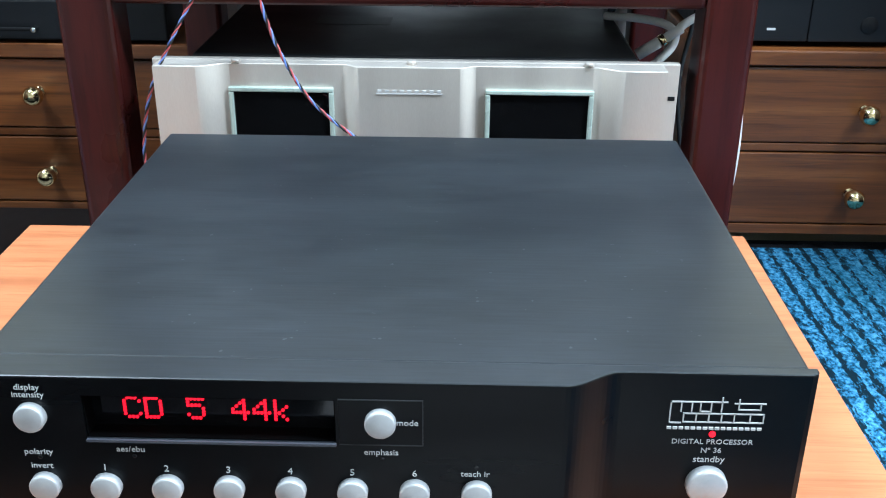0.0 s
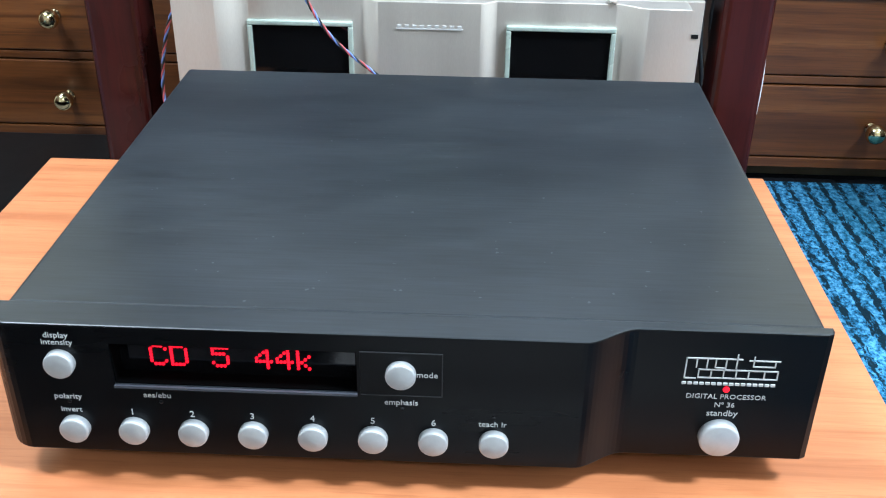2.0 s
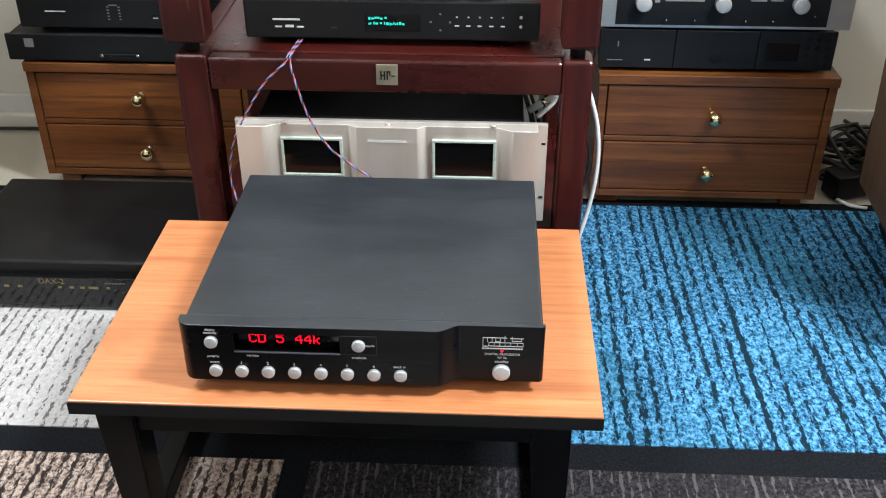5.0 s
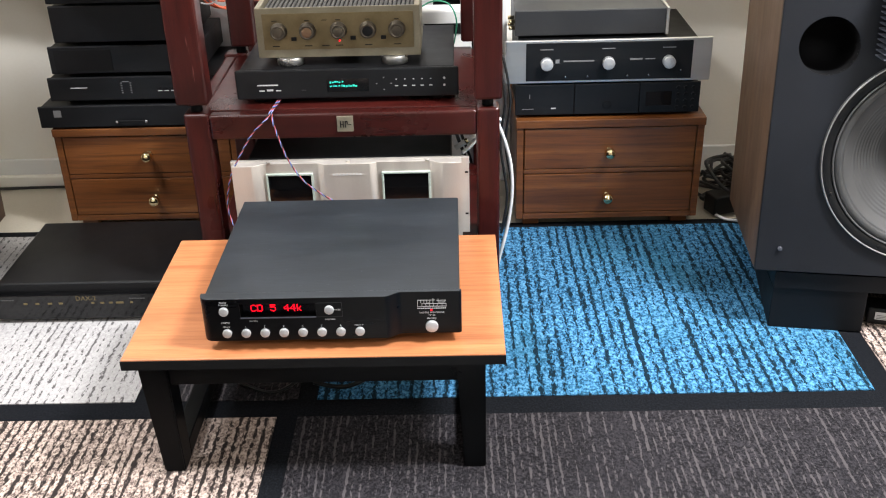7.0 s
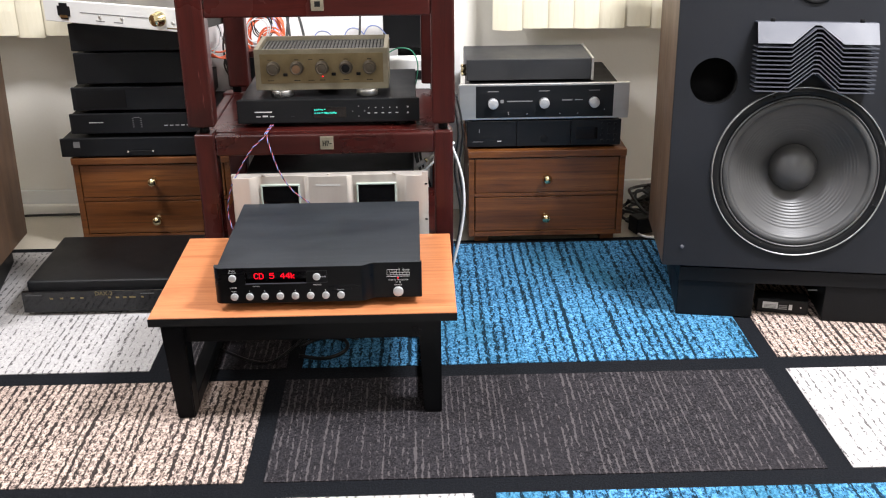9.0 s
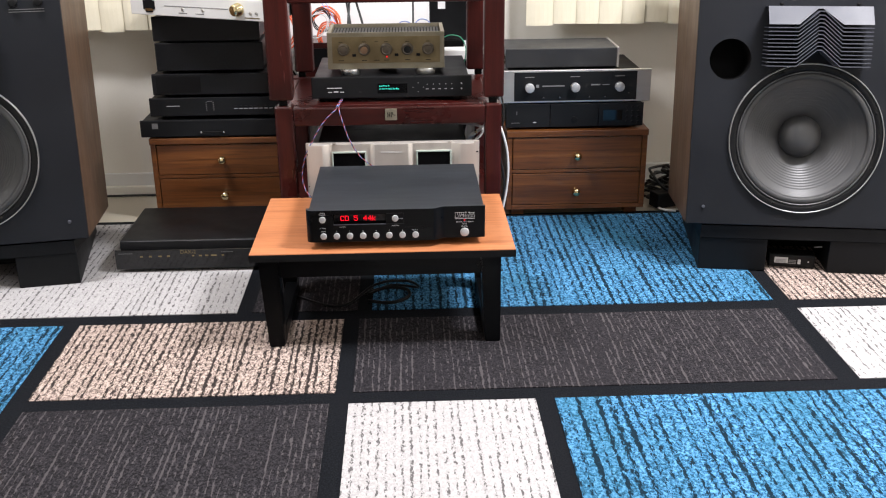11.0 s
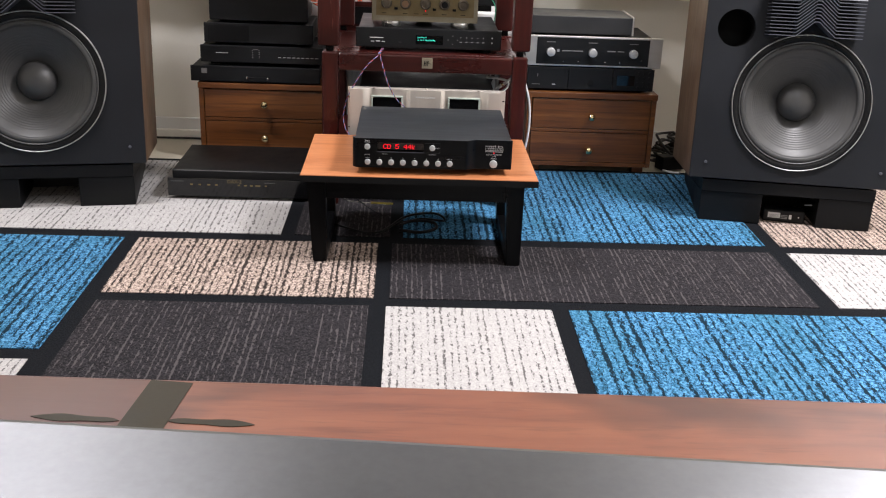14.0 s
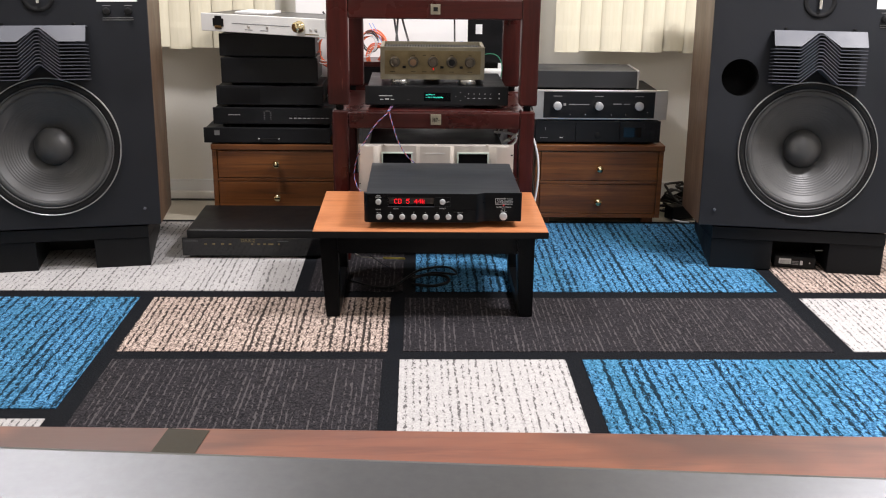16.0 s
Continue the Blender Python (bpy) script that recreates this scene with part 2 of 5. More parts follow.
M_WALNUTV = wood("walnut_cabinet_side", (0.135, 0.078, 0.044), (0.102, 0.057, 0.032), (0.060, 0.031, 0.017), "z", 0.5, 0.0, 24)
M_MAHOGX = wood("mahogany_rail", (0.060, 0.0085, 0.0062), (0.038, 0.0055, 0.0042), (0.011, 0.0020, 0.0018), "x", 0.30, 0.18, 16, 0.6, 0.34, (0.20, 0.09, 0.07))
M_MAHOGZ = wood("mahogany_post", (0.060, 0.0085, 0.0062), (0.038, 0.0055, 0.0042), (0.011, 0.0020, 0.0018), "z", 0.30, 0.12, 16, 0.6, 0.30, (0.22, 0.10, 0.08))
M_CHERRY = wood("worn_cherry_top", (0.27, 0.092, 0.042), (0.185, 0.052, 0.025), (0.058, 0.010, 0.007), "x", 0.36, 0.10, 9, 0.95, blot=(2.6, 0.49))
M_RED = glow("red_led", (1.0, 0.0, 0.012), 1.5)
M_TEAL = glow("teal_display", (0.02, 0.55, 0.42), 1.0)
M_BORDER = loop_pile("black_pile", (0.0034, 0.0040, 0.0054), (0.0052, 0.0060, 0.0080), (0.0095, 0.0106, 0.0132), grey(0.003), 0.02, 0.01, 0.85)
M_CWHITE = loop_pile("white_pile", (0.35, 0.336, 0.336), (0.412, 0.400, 0.396), (0.472, 0.458, 0.453), (0.112, 0.106, 0.106), 0.0165, 0.008, 0.632, loop=230.0, band_gain=0.34, row_gain=0.15, run=0.40)
M_CBLUE = loop_pile("blue_pile", (0.0065, 0.028, 0.050), (0.036, 0.152, 0.300), (0.128, 0.345, 0.580), (0.005, 0.018, 0.030), 0.0225, 0.011, 0.580, 0.33, (0.028, 0.136, 0.205), 175.0, 48.0, 0.54, 0.16, 0.035)
M_CBEIGE = loop_pile("beige_pile", (0.085, 0.064, 0.058), (0.36, 0.278, 0.238), (0.60, 0.485, 0.42), (0.030, 0.024, 0.022), 0.0160, 0.010, 0.565, 0.36, None, 220.0, 48.0, 0.44, 0.17)
M_CDARK = loop_pile("dark_pile", (0.0085, 0.0077, 0.0091), (0.0190, 0.0173, 0.0198), (0.040, 0.0365, 0.0405), (0.078, 0.070, 0.073), 0.0128, 0.0035, 0.662, 0.25, None, 260.0, 110.0, 0.58, 0.20)


# ---- building helpers ----
def box(x0, x1, y0, y1, z0, z1, bevel=0.0, seg=2, bm=None):
    """A block between two corners, its edges rounded."""
    b = bmesh.new()
    m = Matrix.LocRotScale(((x0 + x1) / 2, (y0 + y1) / 2, (z0 + z1) / 2), None, (x1 - x0, y1 - y0, z1 - z0))
    bmesh.ops.create_cube(b, size=1, matrix=m)
    if bevel:
        bmesh.ops.bevel(b, geom=b.edges[:], offset=bevel, segments=seg, profile=0.5, affect="EDGES")
    if bm is None:
        return b
    joined(bm, b)
    return bm


def joined(bm, other):
    tmp = bpy.data.meshes.new("tmp")
    other.to_mesh(tmp)
    other.free()
    bm.from_mesh(tmp)
    bpy.data.meshes.remove(tmp)
    return bm


def lathe(profile, seg=40, axis="z", at=(0, 0, 0)):
    """A turned shape: profile of (radius, height) pairs, spun about an axis."""
    b = bmesh.new()
    rings = []
    for r, h in profile:
        if r < 1e-6:
            rings.append([b.verts.new((0, 0, h))])
        else:
            rings.append([b.verts.new((r * math.cos(2 * math.pi * i / seg), r * math.sin(2 * math.pi * i / seg), h)) for i in range(seg)])
    for a, c in zip(rings, rings[1:]):
        for i in range(seg):
            j = (i + 1) % seg
            vs = []
            for v in (a[i % len(a)], a[j % len(a)], c[j % len(c)], c[i % len(c)]):
                if v not in vs:
                    vs.append(v)
            if len(vs) > 2:
                b.faces.new(vs)
    turn = {"z": Matrix(), "-y": pose(0, 0, 0, 90), "x": pose(0, 0, 0, 0, 90), "-x": pose(0, 0, 0, 0, -90)}[axis]
    bmesh.ops.transform(b, matrix=Matrix.Translation(at) @ turn, verts=b.verts)
    bmesh.ops.recalc_face_normals(b, faces=b.faces)
    for f in b.faces:
        f.smooth = True
    return b


def disc(r, depth, at, axis="-y", edge=None, seg=32):
    e = min(r, depth) * 0.25 if edge is None else edge
    return lathe([(0, 0), (r, 0), (r, depth - e), (r - e * 0.3, depth - e * 0.3), (r - e, depth), (0, depth)], seg, axis, at)


def prism(points, z0, z1, bevel=0.0):
    """An outline of (x, y) raised from z0 to z1."""
    b = bmesh.new()
    low = [b.verts.new((x, y, z0)) for x, y in points]
    top = [b.verts.new((x, y, z1)) for x, y in points]
    b.faces.new(low[::-1])
    b.faces.new(top)
    n = len(points)
    for i in range(n):
        b.faces.new((low[i], low[(i + 1) % n], top[(i + 1) % n], top[i]))
    bmesh.ops.recalc_face_normals(b, faces=b.faces)
    if bevel:
        caps = [e for e in b.edges if abs(e.verts[0].co.z - e.verts[1].co.z) < 1e-7]
        bmesh.ops.bevel(b, geom=caps, offset=bevel, segments=2, profile=0.5, affect="EDGES")
    return b


def tube(points, radius, seg=8, smooth_steps=8, closed=False):
    """A round cable along a smooth line through the points."""
    pts = [Vector(p) for p in points]
    line = []
    n = len(pts)
    for i in range(n if closed else n - 1):
        p0 = pts[i - 1] if (i or closed) else pts[0]
        p1, p2 = pts[i], pts[(i + 1) % n]
        p3 = pts[(i + 2) % n] if (closed or i + 2 < n) else pts[-1]
        for k in range(smooth_steps):
            t = k / smooth_steps
            line.append(0.5 * ((2 * p1) + (p2 - p0) * t + (2 * p0 - 5 * p1 + 4 * p2 - p3) * t * t + (3 * p1 - p0 - 3 * p2 + p3) * t ** 3))
    if not closed:
        line.append(pts[-1])
    return sweep(line, radius, seg)


def sweep(line, radius, seg=8):
    b = bmesh.new()
    rings = []
    side = None
    for i, p in enumerate(line):
        d = (line[min(i + 1, len(line) - 1)] - line[max(i - 1, 0)]).normalized()
        if side is None:
            side = d.orthogonal().normalized()
        side = (side - d * side.dot(d)).normalized()
        up = d.cross(side)
        rings.append([b.verts.new(p + radius * (side * math.cos(2 * math.pi * k / seg) + up * math.sin(2 * math.pi * k / seg))) for k in range(seg)])
    for a, c in zip(rings, rings[1:]):
        for k in range(seg):
            b.faces.new((a[k], a[(k + 1) % seg], c[(k + 1) % seg], c[k]))
    b.faces.new(rings[0][::-1])
    b.faces.new(rings[-1])
    bmesh.ops.recalc_face_normals(b, faces=b.faces)
    for f in b.faces:
        f.smooth = True
    return b


def mesh_of(name, bm, material):
    me = bpy.data.meshes.new(name)
    bm.to_mesh(me)
    bm.free()
    me.materials.append(material)
    return me


def part(name, bm, material, parent, label=""):
    """One mesh object under a thing or under a part."""
    ob = new(name, mesh_of(name, bm, material))
    ob.parent = parent
    return tagged(ob, label)


def shared(name, me, parent, m):
    """A further piece on one mesh."""
    ob = new(name, me)
    ob.parent = parent
    ob.matrix_basis = m
    return ob


def thing(name, label, category, at=None, group="", kind=""):
    """An Empty that carries the parts of a thing."""
    ob = new(name)
    ob.empty_display_size = 0.05
    ob.matrix_basis = at or Matrix()
    return tagged(ob, label, category, group, kind)


def solid(name, bm, material, label, category, at=None, group="", kind=""):
    """A thing of one mesh."""
    ob = new(name, mesh_of(name, bm, material))
    ob.matrix_basis = at or Matrix()
    return tagged(ob, label, category, group, kind)


def words(text, size, at, material, parent, name="lettering", align="CENTER", turn=90, spread=1.0):
    """Printed words on an upright face that looks towards -y."""
    cu = bpy.data.curves.new("words", "FONT")
    cu.body, cu.size, cu.align_x, cu.align_y, cu.extrude, cu.space_character = text, size, align, "CENTER", 0.0001, spread
    cu.resolution_u = 2
    tmp = new("words", cu)
    bpy.context.view_layer.update()
    me = bpy.data.meshes.new_from_object(tmp.evaluated_get(bpy.context.evaluated_depsgraph_get()))
    me.name = name
    bpy.data.objects.remove(tmp)
    bpy.data.curves.remove(cu)
    me.materials.clear()
    me.materials.append(material)
    ob = new(name, me)
    ob.parent = parent
    ob.matrix_basis = pose(*at, turn)
    return ob


def bar(x, z, w, h, y, material, parent, name="printed_bar"):
    """A thin printed mark on a face that looks towards -y."""
    return part(name, box(x - w / 2, x + w / 2, y - 0.0006, y + 0.0006, z - h / 2, z + h / 2), material, parent)


# ---- the room ----
X0, X1, Y0, Y1, H = -2.6, 2.6, -4.2, 1.25, 2.6


def structure(name, bm, material, label=""):
    return solid(name, bm, material, label, "", kind="structure")


structure("floor", box(X0 - 0.1, X1 + 0.1, Y0 - 0.1, Y1 + 0.1, -0.10, -0.006), M_FLOOR, "cream vinyl floor")
structure("ceiling", box(X0, X1, Y0, Y1, H, H + 0.1), M_CEIL, "white ceiling")
structure("wall_back", box(X0 - 0.1, X1 + 0.1, Y1, Y1 + 0.12, -0.006, H), M_WALL, "cream painted wall")
structure("wall_front", box(X0 - 0.1, X1 + 0.1, Y0 - 0.12, Y0, -0.006, H), M_WALL, "cream painted wall")
structure("wall_left", box(X0 - 0.12, X0, Y0, Y1, -0.006, H), M_WALL, "cream painted wall")
structure("wall_right", box(X1, X1 + 0.12, Y0, Y1, -0.006, H), M_WALL, "cream painted wall")
structure("wall_pillar", box(-0.50, 0.335, Y1 - 0.05, Y1 - 0.0005, -0.005, H - 0.001, 0.002), M_PILLAR, "white painted pillar")
structure("baseboard", box(0.336, X1, Y1 - 0.012, Y1 - 0.0005, -0.005, 0.07, 0.003), M_WHITE, "cream skirting board with cable duct")
structure("baseboard", box(X0, -0.501, Y1 - 0.012, Y1 - 0.0005, -0.005, 0.07, 0.003), M_WHITE, "cream skirting board")
structure("trim", box(X0, -0.501, Y1 - 0.03, Y1 - 0.013, -0.005, 0.028, 0.004), M_WALL, "cable duct along the skirting")

# carpet: a black sheet with coloured fields let into it
carpet = structure("carpet", box(-2.3, 2.4, -3.6, 0.93, -0.005, 0.0), M_BORDER, "black bordered patchwork carpet")
FIELDS = [
    (M_CWHITE, -1.75, -0.411, 0.203, 0.90), (M_CDARK, -0.372, -0.105, 0.203, 0.90), (M_CBLUE, -0.068, 0.967, 0.203, 0.90),
    (M_CBEIGE, 1.011, 2.2, 0.203, 0.90),
    (M_CBLUE, -1.75, -0.830, -0.525, 0.150), (M_CBEIGE, -0.790, -0.136, -0.222, 0.150), (M_CDARK, -0.098, 0.962, -0.222, 0.150),
    (M_CWHITE, 1.011, 2.2, -0.222, 0.150),
    (M_CWHITE, -1.75, -0.836, -1.15, -0.573), (M_CDARK, -0.784, -0.146, -0.86, -0.269), (M_CWHITE, -0.105, 0.291, -0.86, -0.271),
    (M_CBLUE, 0.331, 1.62, -0.86, -0.271), (M_CDARK, 1.66, 2.2, -0.86, -0.271),
    (M_CBEIGE, -0.784, 0.291, -1.55, -0.91), (M_CDARK, 0.331, 1.62, -1.55, -0.91), (M_CBLUE, -1.75, -0.836, -2.1, -1.2),
]
for material, x0, x1, y0, y1 in FIELDS:
    part("carpet_panel", box(x0, x1, y0, y1, -0.002, 0.002), material, carpet)


def vertical_blind(x0, x1):
    """Cream fabric slats hung side by side, each turned a little, with a weight pocket at its foot."""
    b = thing("vertical_blind", "cream fabric vertical blind, closed, hanging before the window", "blind", pose(0, 1.165, 0))
    part("head_rail", box(x0, x1, -0.02, 0.02, 2.1, 2.14, 0.004), M_WHITE, b)
    slats = []
    for k in range(3):
        bm = bmesh.new()
        cols = []
        for i in range(7):
            u = -0.043 + 0.086 * i / 6
            bow = -0.008 * math.cos(u / 0.043 * math.pi / 2) + 0.001 * k
            cols.append([bm.verts.new((u, bow + dy, z)) for dy, z in ((0, 2.1), (0, 0.66), (-0.0012, 0.64), (-0.0012, 0.566 + 0.002 * k), (0.0025, 0.566 + 0.002 * k), (0.0025, 0.64), (0.002, 0.66), (0.002, 2.1))])
        for a, c in zip(cols, cols[1:]):
            for i in range(8):
                bm.faces.new((a[i], c[i], c[(i + 1) % 8], a[(i + 1) % 8]))
        bmesh.ops.recalc_face_normals(bm, faces=bm.faces)
        slats.append(mesh_of("slat", bm, M_BLIND))
    n = int((x1 - x0) / 0.075)
    for i in range(n):
        shared("slat", slats[i % 3], b, pose(x0 + 0.04 + i * 0.075, 0, 0.003 * (i % 2), 0, 0, -7 + random.uniform(-2, 2)))
    chain = bmesh.new()
    for i in range(n - 1):
        xa = x0 + 0.04 + i * 0.075
        joined(chain, tube([(xa, 0.008, 0.585), (xa + 0.037, 0.009, 0.575), (xa + 0.075, 0.008, 0.585)], 0.0012, 5, 4))
    part("bottom_chain", chain, M_WHITE, b)
    return b


vertical_blind(0.43, 1.85)
vertical_blind(-1.85, -0.52)

# ---- low table ----


def low_table():
    t = thing("low_table", "low table with orange beech top and black legs", "table")
    part("tabletop", box(-0.331, 0.272, -0.020, 0.388, 0.2275, 0.2455, 0.0015), M_TABLE, t, "orange beech laminate top")
    part("edge_band", box(-0.3315, 0.2725, -0.0215, -0.0205, 0.2270, 0.2435), M_DARK, t, "black front edge band")
    for x0, x1, y0, y1 in ((-0.29, 0.232, 0.012, 0.030), (-0.29, 0.232, 0.335, 0.353), (-0.295, -0.277, 0.03, 0.335), (0.214, 0.232, 0.03, 0.335)):
        part("apron", box(x0, x1, y0, y1, 0.175, 0.2270, 0.001), M_LEG, t)
    for sx, px in ((-1, -0.303), (1, 0.241)):
        for sy, py in ((1, 0.004), (-1, 0.360)):
            b = bmesh.new()
            bmesh.ops.create_cube(b, size=1)
            for v in b.verts:
                top = v.co.z > 0
                wx, wy = (0.047, 0.05) if top else (0.036, 0.042)
                u, w = (v.co.x + 0.5), (v.co.y + 0.5)
                lean = -0.014 if top and sx < 0 else 0.0
                v.co = (px + lean - sx * (u * wx if sx < 0 else (1 - u) * wx), py + sy * (w if sy > 0 else 1 - w) * wy, 0.2270 if top else 0.002)
            bmesh.ops.recalc_face_normals(b, faces=b.faces)
            bmesh.ops.bevel(b, geom=b.edges[:], offset=0.002, segments=2, affect="EDGES")
            part("leg", b, M_LEG, t)
        part("floor_runner", box(*sorted((px - sx * 0.006, px - sx * 0.036)), 0.046, 0.318, 0.003, 0.036, 0.002), M_LEG, t)
    return t


low_table()


# ---- digital processor on the low table ----
GLYPHS = {
    "C": "01110 10001 10000 10000 10000 10001 01110", "D": "11110 10001 10001 10001 10001 10001 11110",
    "5": "11111 10000 11110 00001 00001 10001 01110", "4": "00010 00110 01010 10010 11111 00010 00010",
    "k": "10000 10000 10010 10100 11000 10100 10010",
}


def digital_processor():
    d = thing("digital_processor", "black digital processor with red dot display, standing on the low table", "audio device")
    part("cover", box(-0.195, 0.202, 0.0245, 0.363, 0.262, 0.3370, 0.0024, 3), M_TOPSHEEN, d, "grained black metal cover")
    # front panel: full width, right end set back behind a swept step
    pts = [(-0.201, 0.024)]
    for i in range(8):
        a = math.pi + math.pi / 2 * (i + 0.5) / 8
        pts.append((-0.186 + 0.015 * math.cos(a), 0.019 + 0.015 * math.sin(a)))
    for i in range(13):
        s = i / 12
        pts.append((0.085 + 0.027 * s, 0.004 + 0.013 * (3 * s * s - 2 * s ** 3)))
    pts += [(0.2005, 0.017), (0.2035, 0.0185), (0.2045, 0.021), (0.2045, 0.024)]
    front = prism(pts, 0.2622, 0.3384, 0.0009)
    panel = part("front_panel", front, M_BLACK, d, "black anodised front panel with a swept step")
    # the display opening is cut through the panel
    cut = new("opening", mesh_of("opening", box(-0.139, -0.021, -0.02, 0.03, 0.305, 0.3285), M_BLACK))
    mod = panel.modifiers.new("opening", "BOOLEAN")
    mod.operation, mod.object, mod.solver = "DIFFERENCE", cut, "EXACT"
    bpy.context.view_layer.update()
    cutmesh = bpy.data.meshes.new_from_object(panel.evaluated_get(bpy.context.evaluated_depsgraph_get()))
    panel.modifiers.remove(mod)
    panel.data = cutmesh
    bpy.data.objects.remove(cut)
    # The sheen on upward faces is painted in with the lighter cover colour.
    panel.data.materials.append(M_TOPSHEEN)
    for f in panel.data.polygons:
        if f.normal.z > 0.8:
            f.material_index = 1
    disp = part("display", box(-0.1388, -0.0212, 0.0146, 0.0240, 0.3052, 0.3283), M_GLOSSBLACK, d, "glossy black display glass")
    # Added sheets keep the recess walls dark; their shade is in the colour.
    for x0, x1, z0, z1 in ((-0.1388, -0.0212, 0.3052, 0.3056), (-0.1388, -0.0212, 0.3279, 0.3283), (-0.1388, -0.1384, 0.3056, 0.3279), (-0.0216, -0.0212, 0.3056, 0.3279)):
        part("recess_shade", box(x0, x1, 0.0046, 0.0145, z0, z1), M_RECESS, disp)
    frame_bm = box(-0.139, -0.021, 0.0025, 0.0045, 0.3035, 0.3048)
    part("display_lip", frame_bm, M_LENS, disp)
    dots = bmesh.new()
    for ch, slot in (("C", 0), ("D", 1), ("5", 3), ("4", 5.1), ("4", 6.1), ("k", 7.1)):
        for r, row in enumerate(GLYPHS[ch].split()):
            for c, bit in enumerate(row):
                if bit == "1":
                    joined(dots, disc(0.00085, 0.0006, (-0.1230 + slot * 0.01015 + c * 0.0018, 0.0145, 0.3210 - r * 0.00178), "-y", 0.0001, 8))
    part("dot_display", dots, M_RED, disp, "red lit dot characters CD 5 44k")
    ir = part("mode_window", box(-0.0195, 0.0195, 0.0036, 0.0046, 0.3045, 0.329, 0.0003), M_BLACK, d, "dark gloss inset beside the display")
    for x0, x1, z0, z1 in ((-0.0195, 0.0195, 0.3290, 0.3294), (-0.0195, 0.0195, 0.3041, 0.3045), (0.0195, 0.0199, 0.3041, 0.3294)):
        part("inset_edge", box(x0, x1, 0.0034, 0.0046, z0, z1), M_CHARCOAL, ir)
    for i in range(8):
        part("button", disc(0.0073, 0.0055, (-0.1625 + 0.0297 * i, 0.005, 0.2775), "-y", 0.0010), M_BUTTON, d, "round silver button")
    part("button", disc(0.0073, 0.0055, (-0.1635, 0.005, 0.3170), "-y", 0.0010), M_BUTTON, d, "round silver button")
    part("button", disc(0.0073, 0.0055, (0.0, 0.005, 0.3175), "-y", 0.0010), M_BUTTON, d, "round silver button")
    part("standby_button", disc(0.0100, 0.0065, (0.1575, 0.018, 0.2765), "-y", 0.0015), M_BUTTON, d, "large round silver button")
    part("standby_light", disc(0.0016, 0.0012, (0.1575, 0.0174, 0.305), "-y"), M_RED, d, "red standby light")
    y = 0.0037
    for text, x, z in (("display", -0.1635, 0.3325), ("intensity", -0.1635, 0.3285), ("polarity", -0.1635, 0.2965), ("invert", -0.163, 0.2885),
                       ("aes/ebu", -0.119, 0.2990), ("mode", 0.0125, 0.3172), ("emphasis", 0.0, 0.3000), ("teach ir", 0.0445, 0.2885)):
        words(text, 0.0045, (x, y - 0.0006 * (text == "mode"), z), M_INK, d)
    for i in range(6):
        words(str(i + 1), 0.0052, (-0.1328 + 0.0297 * i, y, 0.2880), M_INK, d)
    y = 0.0167
    words("DIGITAL PROCESSOR", 0.0040, (0.158, y, 0.3005), M_INK, d, spread=1.03)
    words("N\u00ba 36", 0.0042, (0.158, y, 0.2955), M_INK, d)
    words("standby", 0.0050, (0.1575, y, 0.2903), M_INK, d)
    # maker's mark as plain strokes
    mark = bmesh.new()
    for x0, x1, z0, z1 in ((0.136, 0.1367, 0.311, 0.3235), (0.136, 0.163, 0.3228, 0.3235), (0.136, 0.142, 0.311, 0.3117), (0.1425, 0.181, 0.3115, 0.3122),
                           (0.141, 0.1417, 0.3175, 0.3228), (0.146, 0.1467, 0.3175, 0.3228), (0.150, 0.1507, 0.3175, 0.3228), (0.155, 0.1557, 0.3175, 0.3228),
                           (0.160, 0.1607, 0.3175, 0.326), (0.1425, 0.1432, 0.3122, 0.317), (0.1485, 0.1492, 0.3122, 0.317), (0.1545, 0.1552, 0.3122, 0.317),
                           (0.1605, 0.1612, 0.3122, 0.317), (0.1665, 0.1672, 0.3122, 0.317), (0.174, 0.1747, 0.3122, 0.317), (0.1803, 0.181, 0.3122, 0.317),
                           (0.1425, 0.181, 0.3163, 0.317), (0.150, 0.155, 0.3175, 0.3182), (0.166, 0.181, 0.3222, 0.3229), (0.168, 0.179, 0.3188, 0.3195), (0.168, 0.1687, 0.319, 0.325), (0.1783, 0.179, 0.319, 0.3225)):
        box(x0, max(x1 - 0.0001, x0 + 0.0006), y - 0.0002, y + 0.0004, z0, max(z1 - 0.0001, z0 + 0.0006), bm=mark)
    part("maker_mark", mark, M_INK, d, "outlined white maker's mark")
    for i in range(16):
        bar(0.1365 + i * 0.00285, 0.3085, 0.0021, 0.0012, y, M_INK, d)
    for x, z in ((-0.163, 0.2935), (-0.1175, 0.2952), (0.0005, 0.2967), (0.045, 0.2925)):
        part("indicator", disc(0.0011, 0.0008, (x, 0.0042, z), "-y"), M_GLOSSBLACK, d)
    for fx, fy in ((-0.15, 0.09), (0.15, 0.09), (-0.165, 0.32), (0.165, 0.32)):
        part("foot", disc(0.017, 0.0165, (fx, fy, 0.2458), "z"), M_DARK, d)
    for i in range(4):
        part("cover_screw", disc(0.0015, 0.0008, (-0.15 + 0.1 * i, 0.362, 0.30), "z"), M_CHARCOAL, d)
    return d


digital_processor()


# ---- equipment rack ----
def rack_post(x0, x1, y0, y1, z0, z1):
    return box(x0, x1, y0, y1, z0, z1, 0.006, 3)


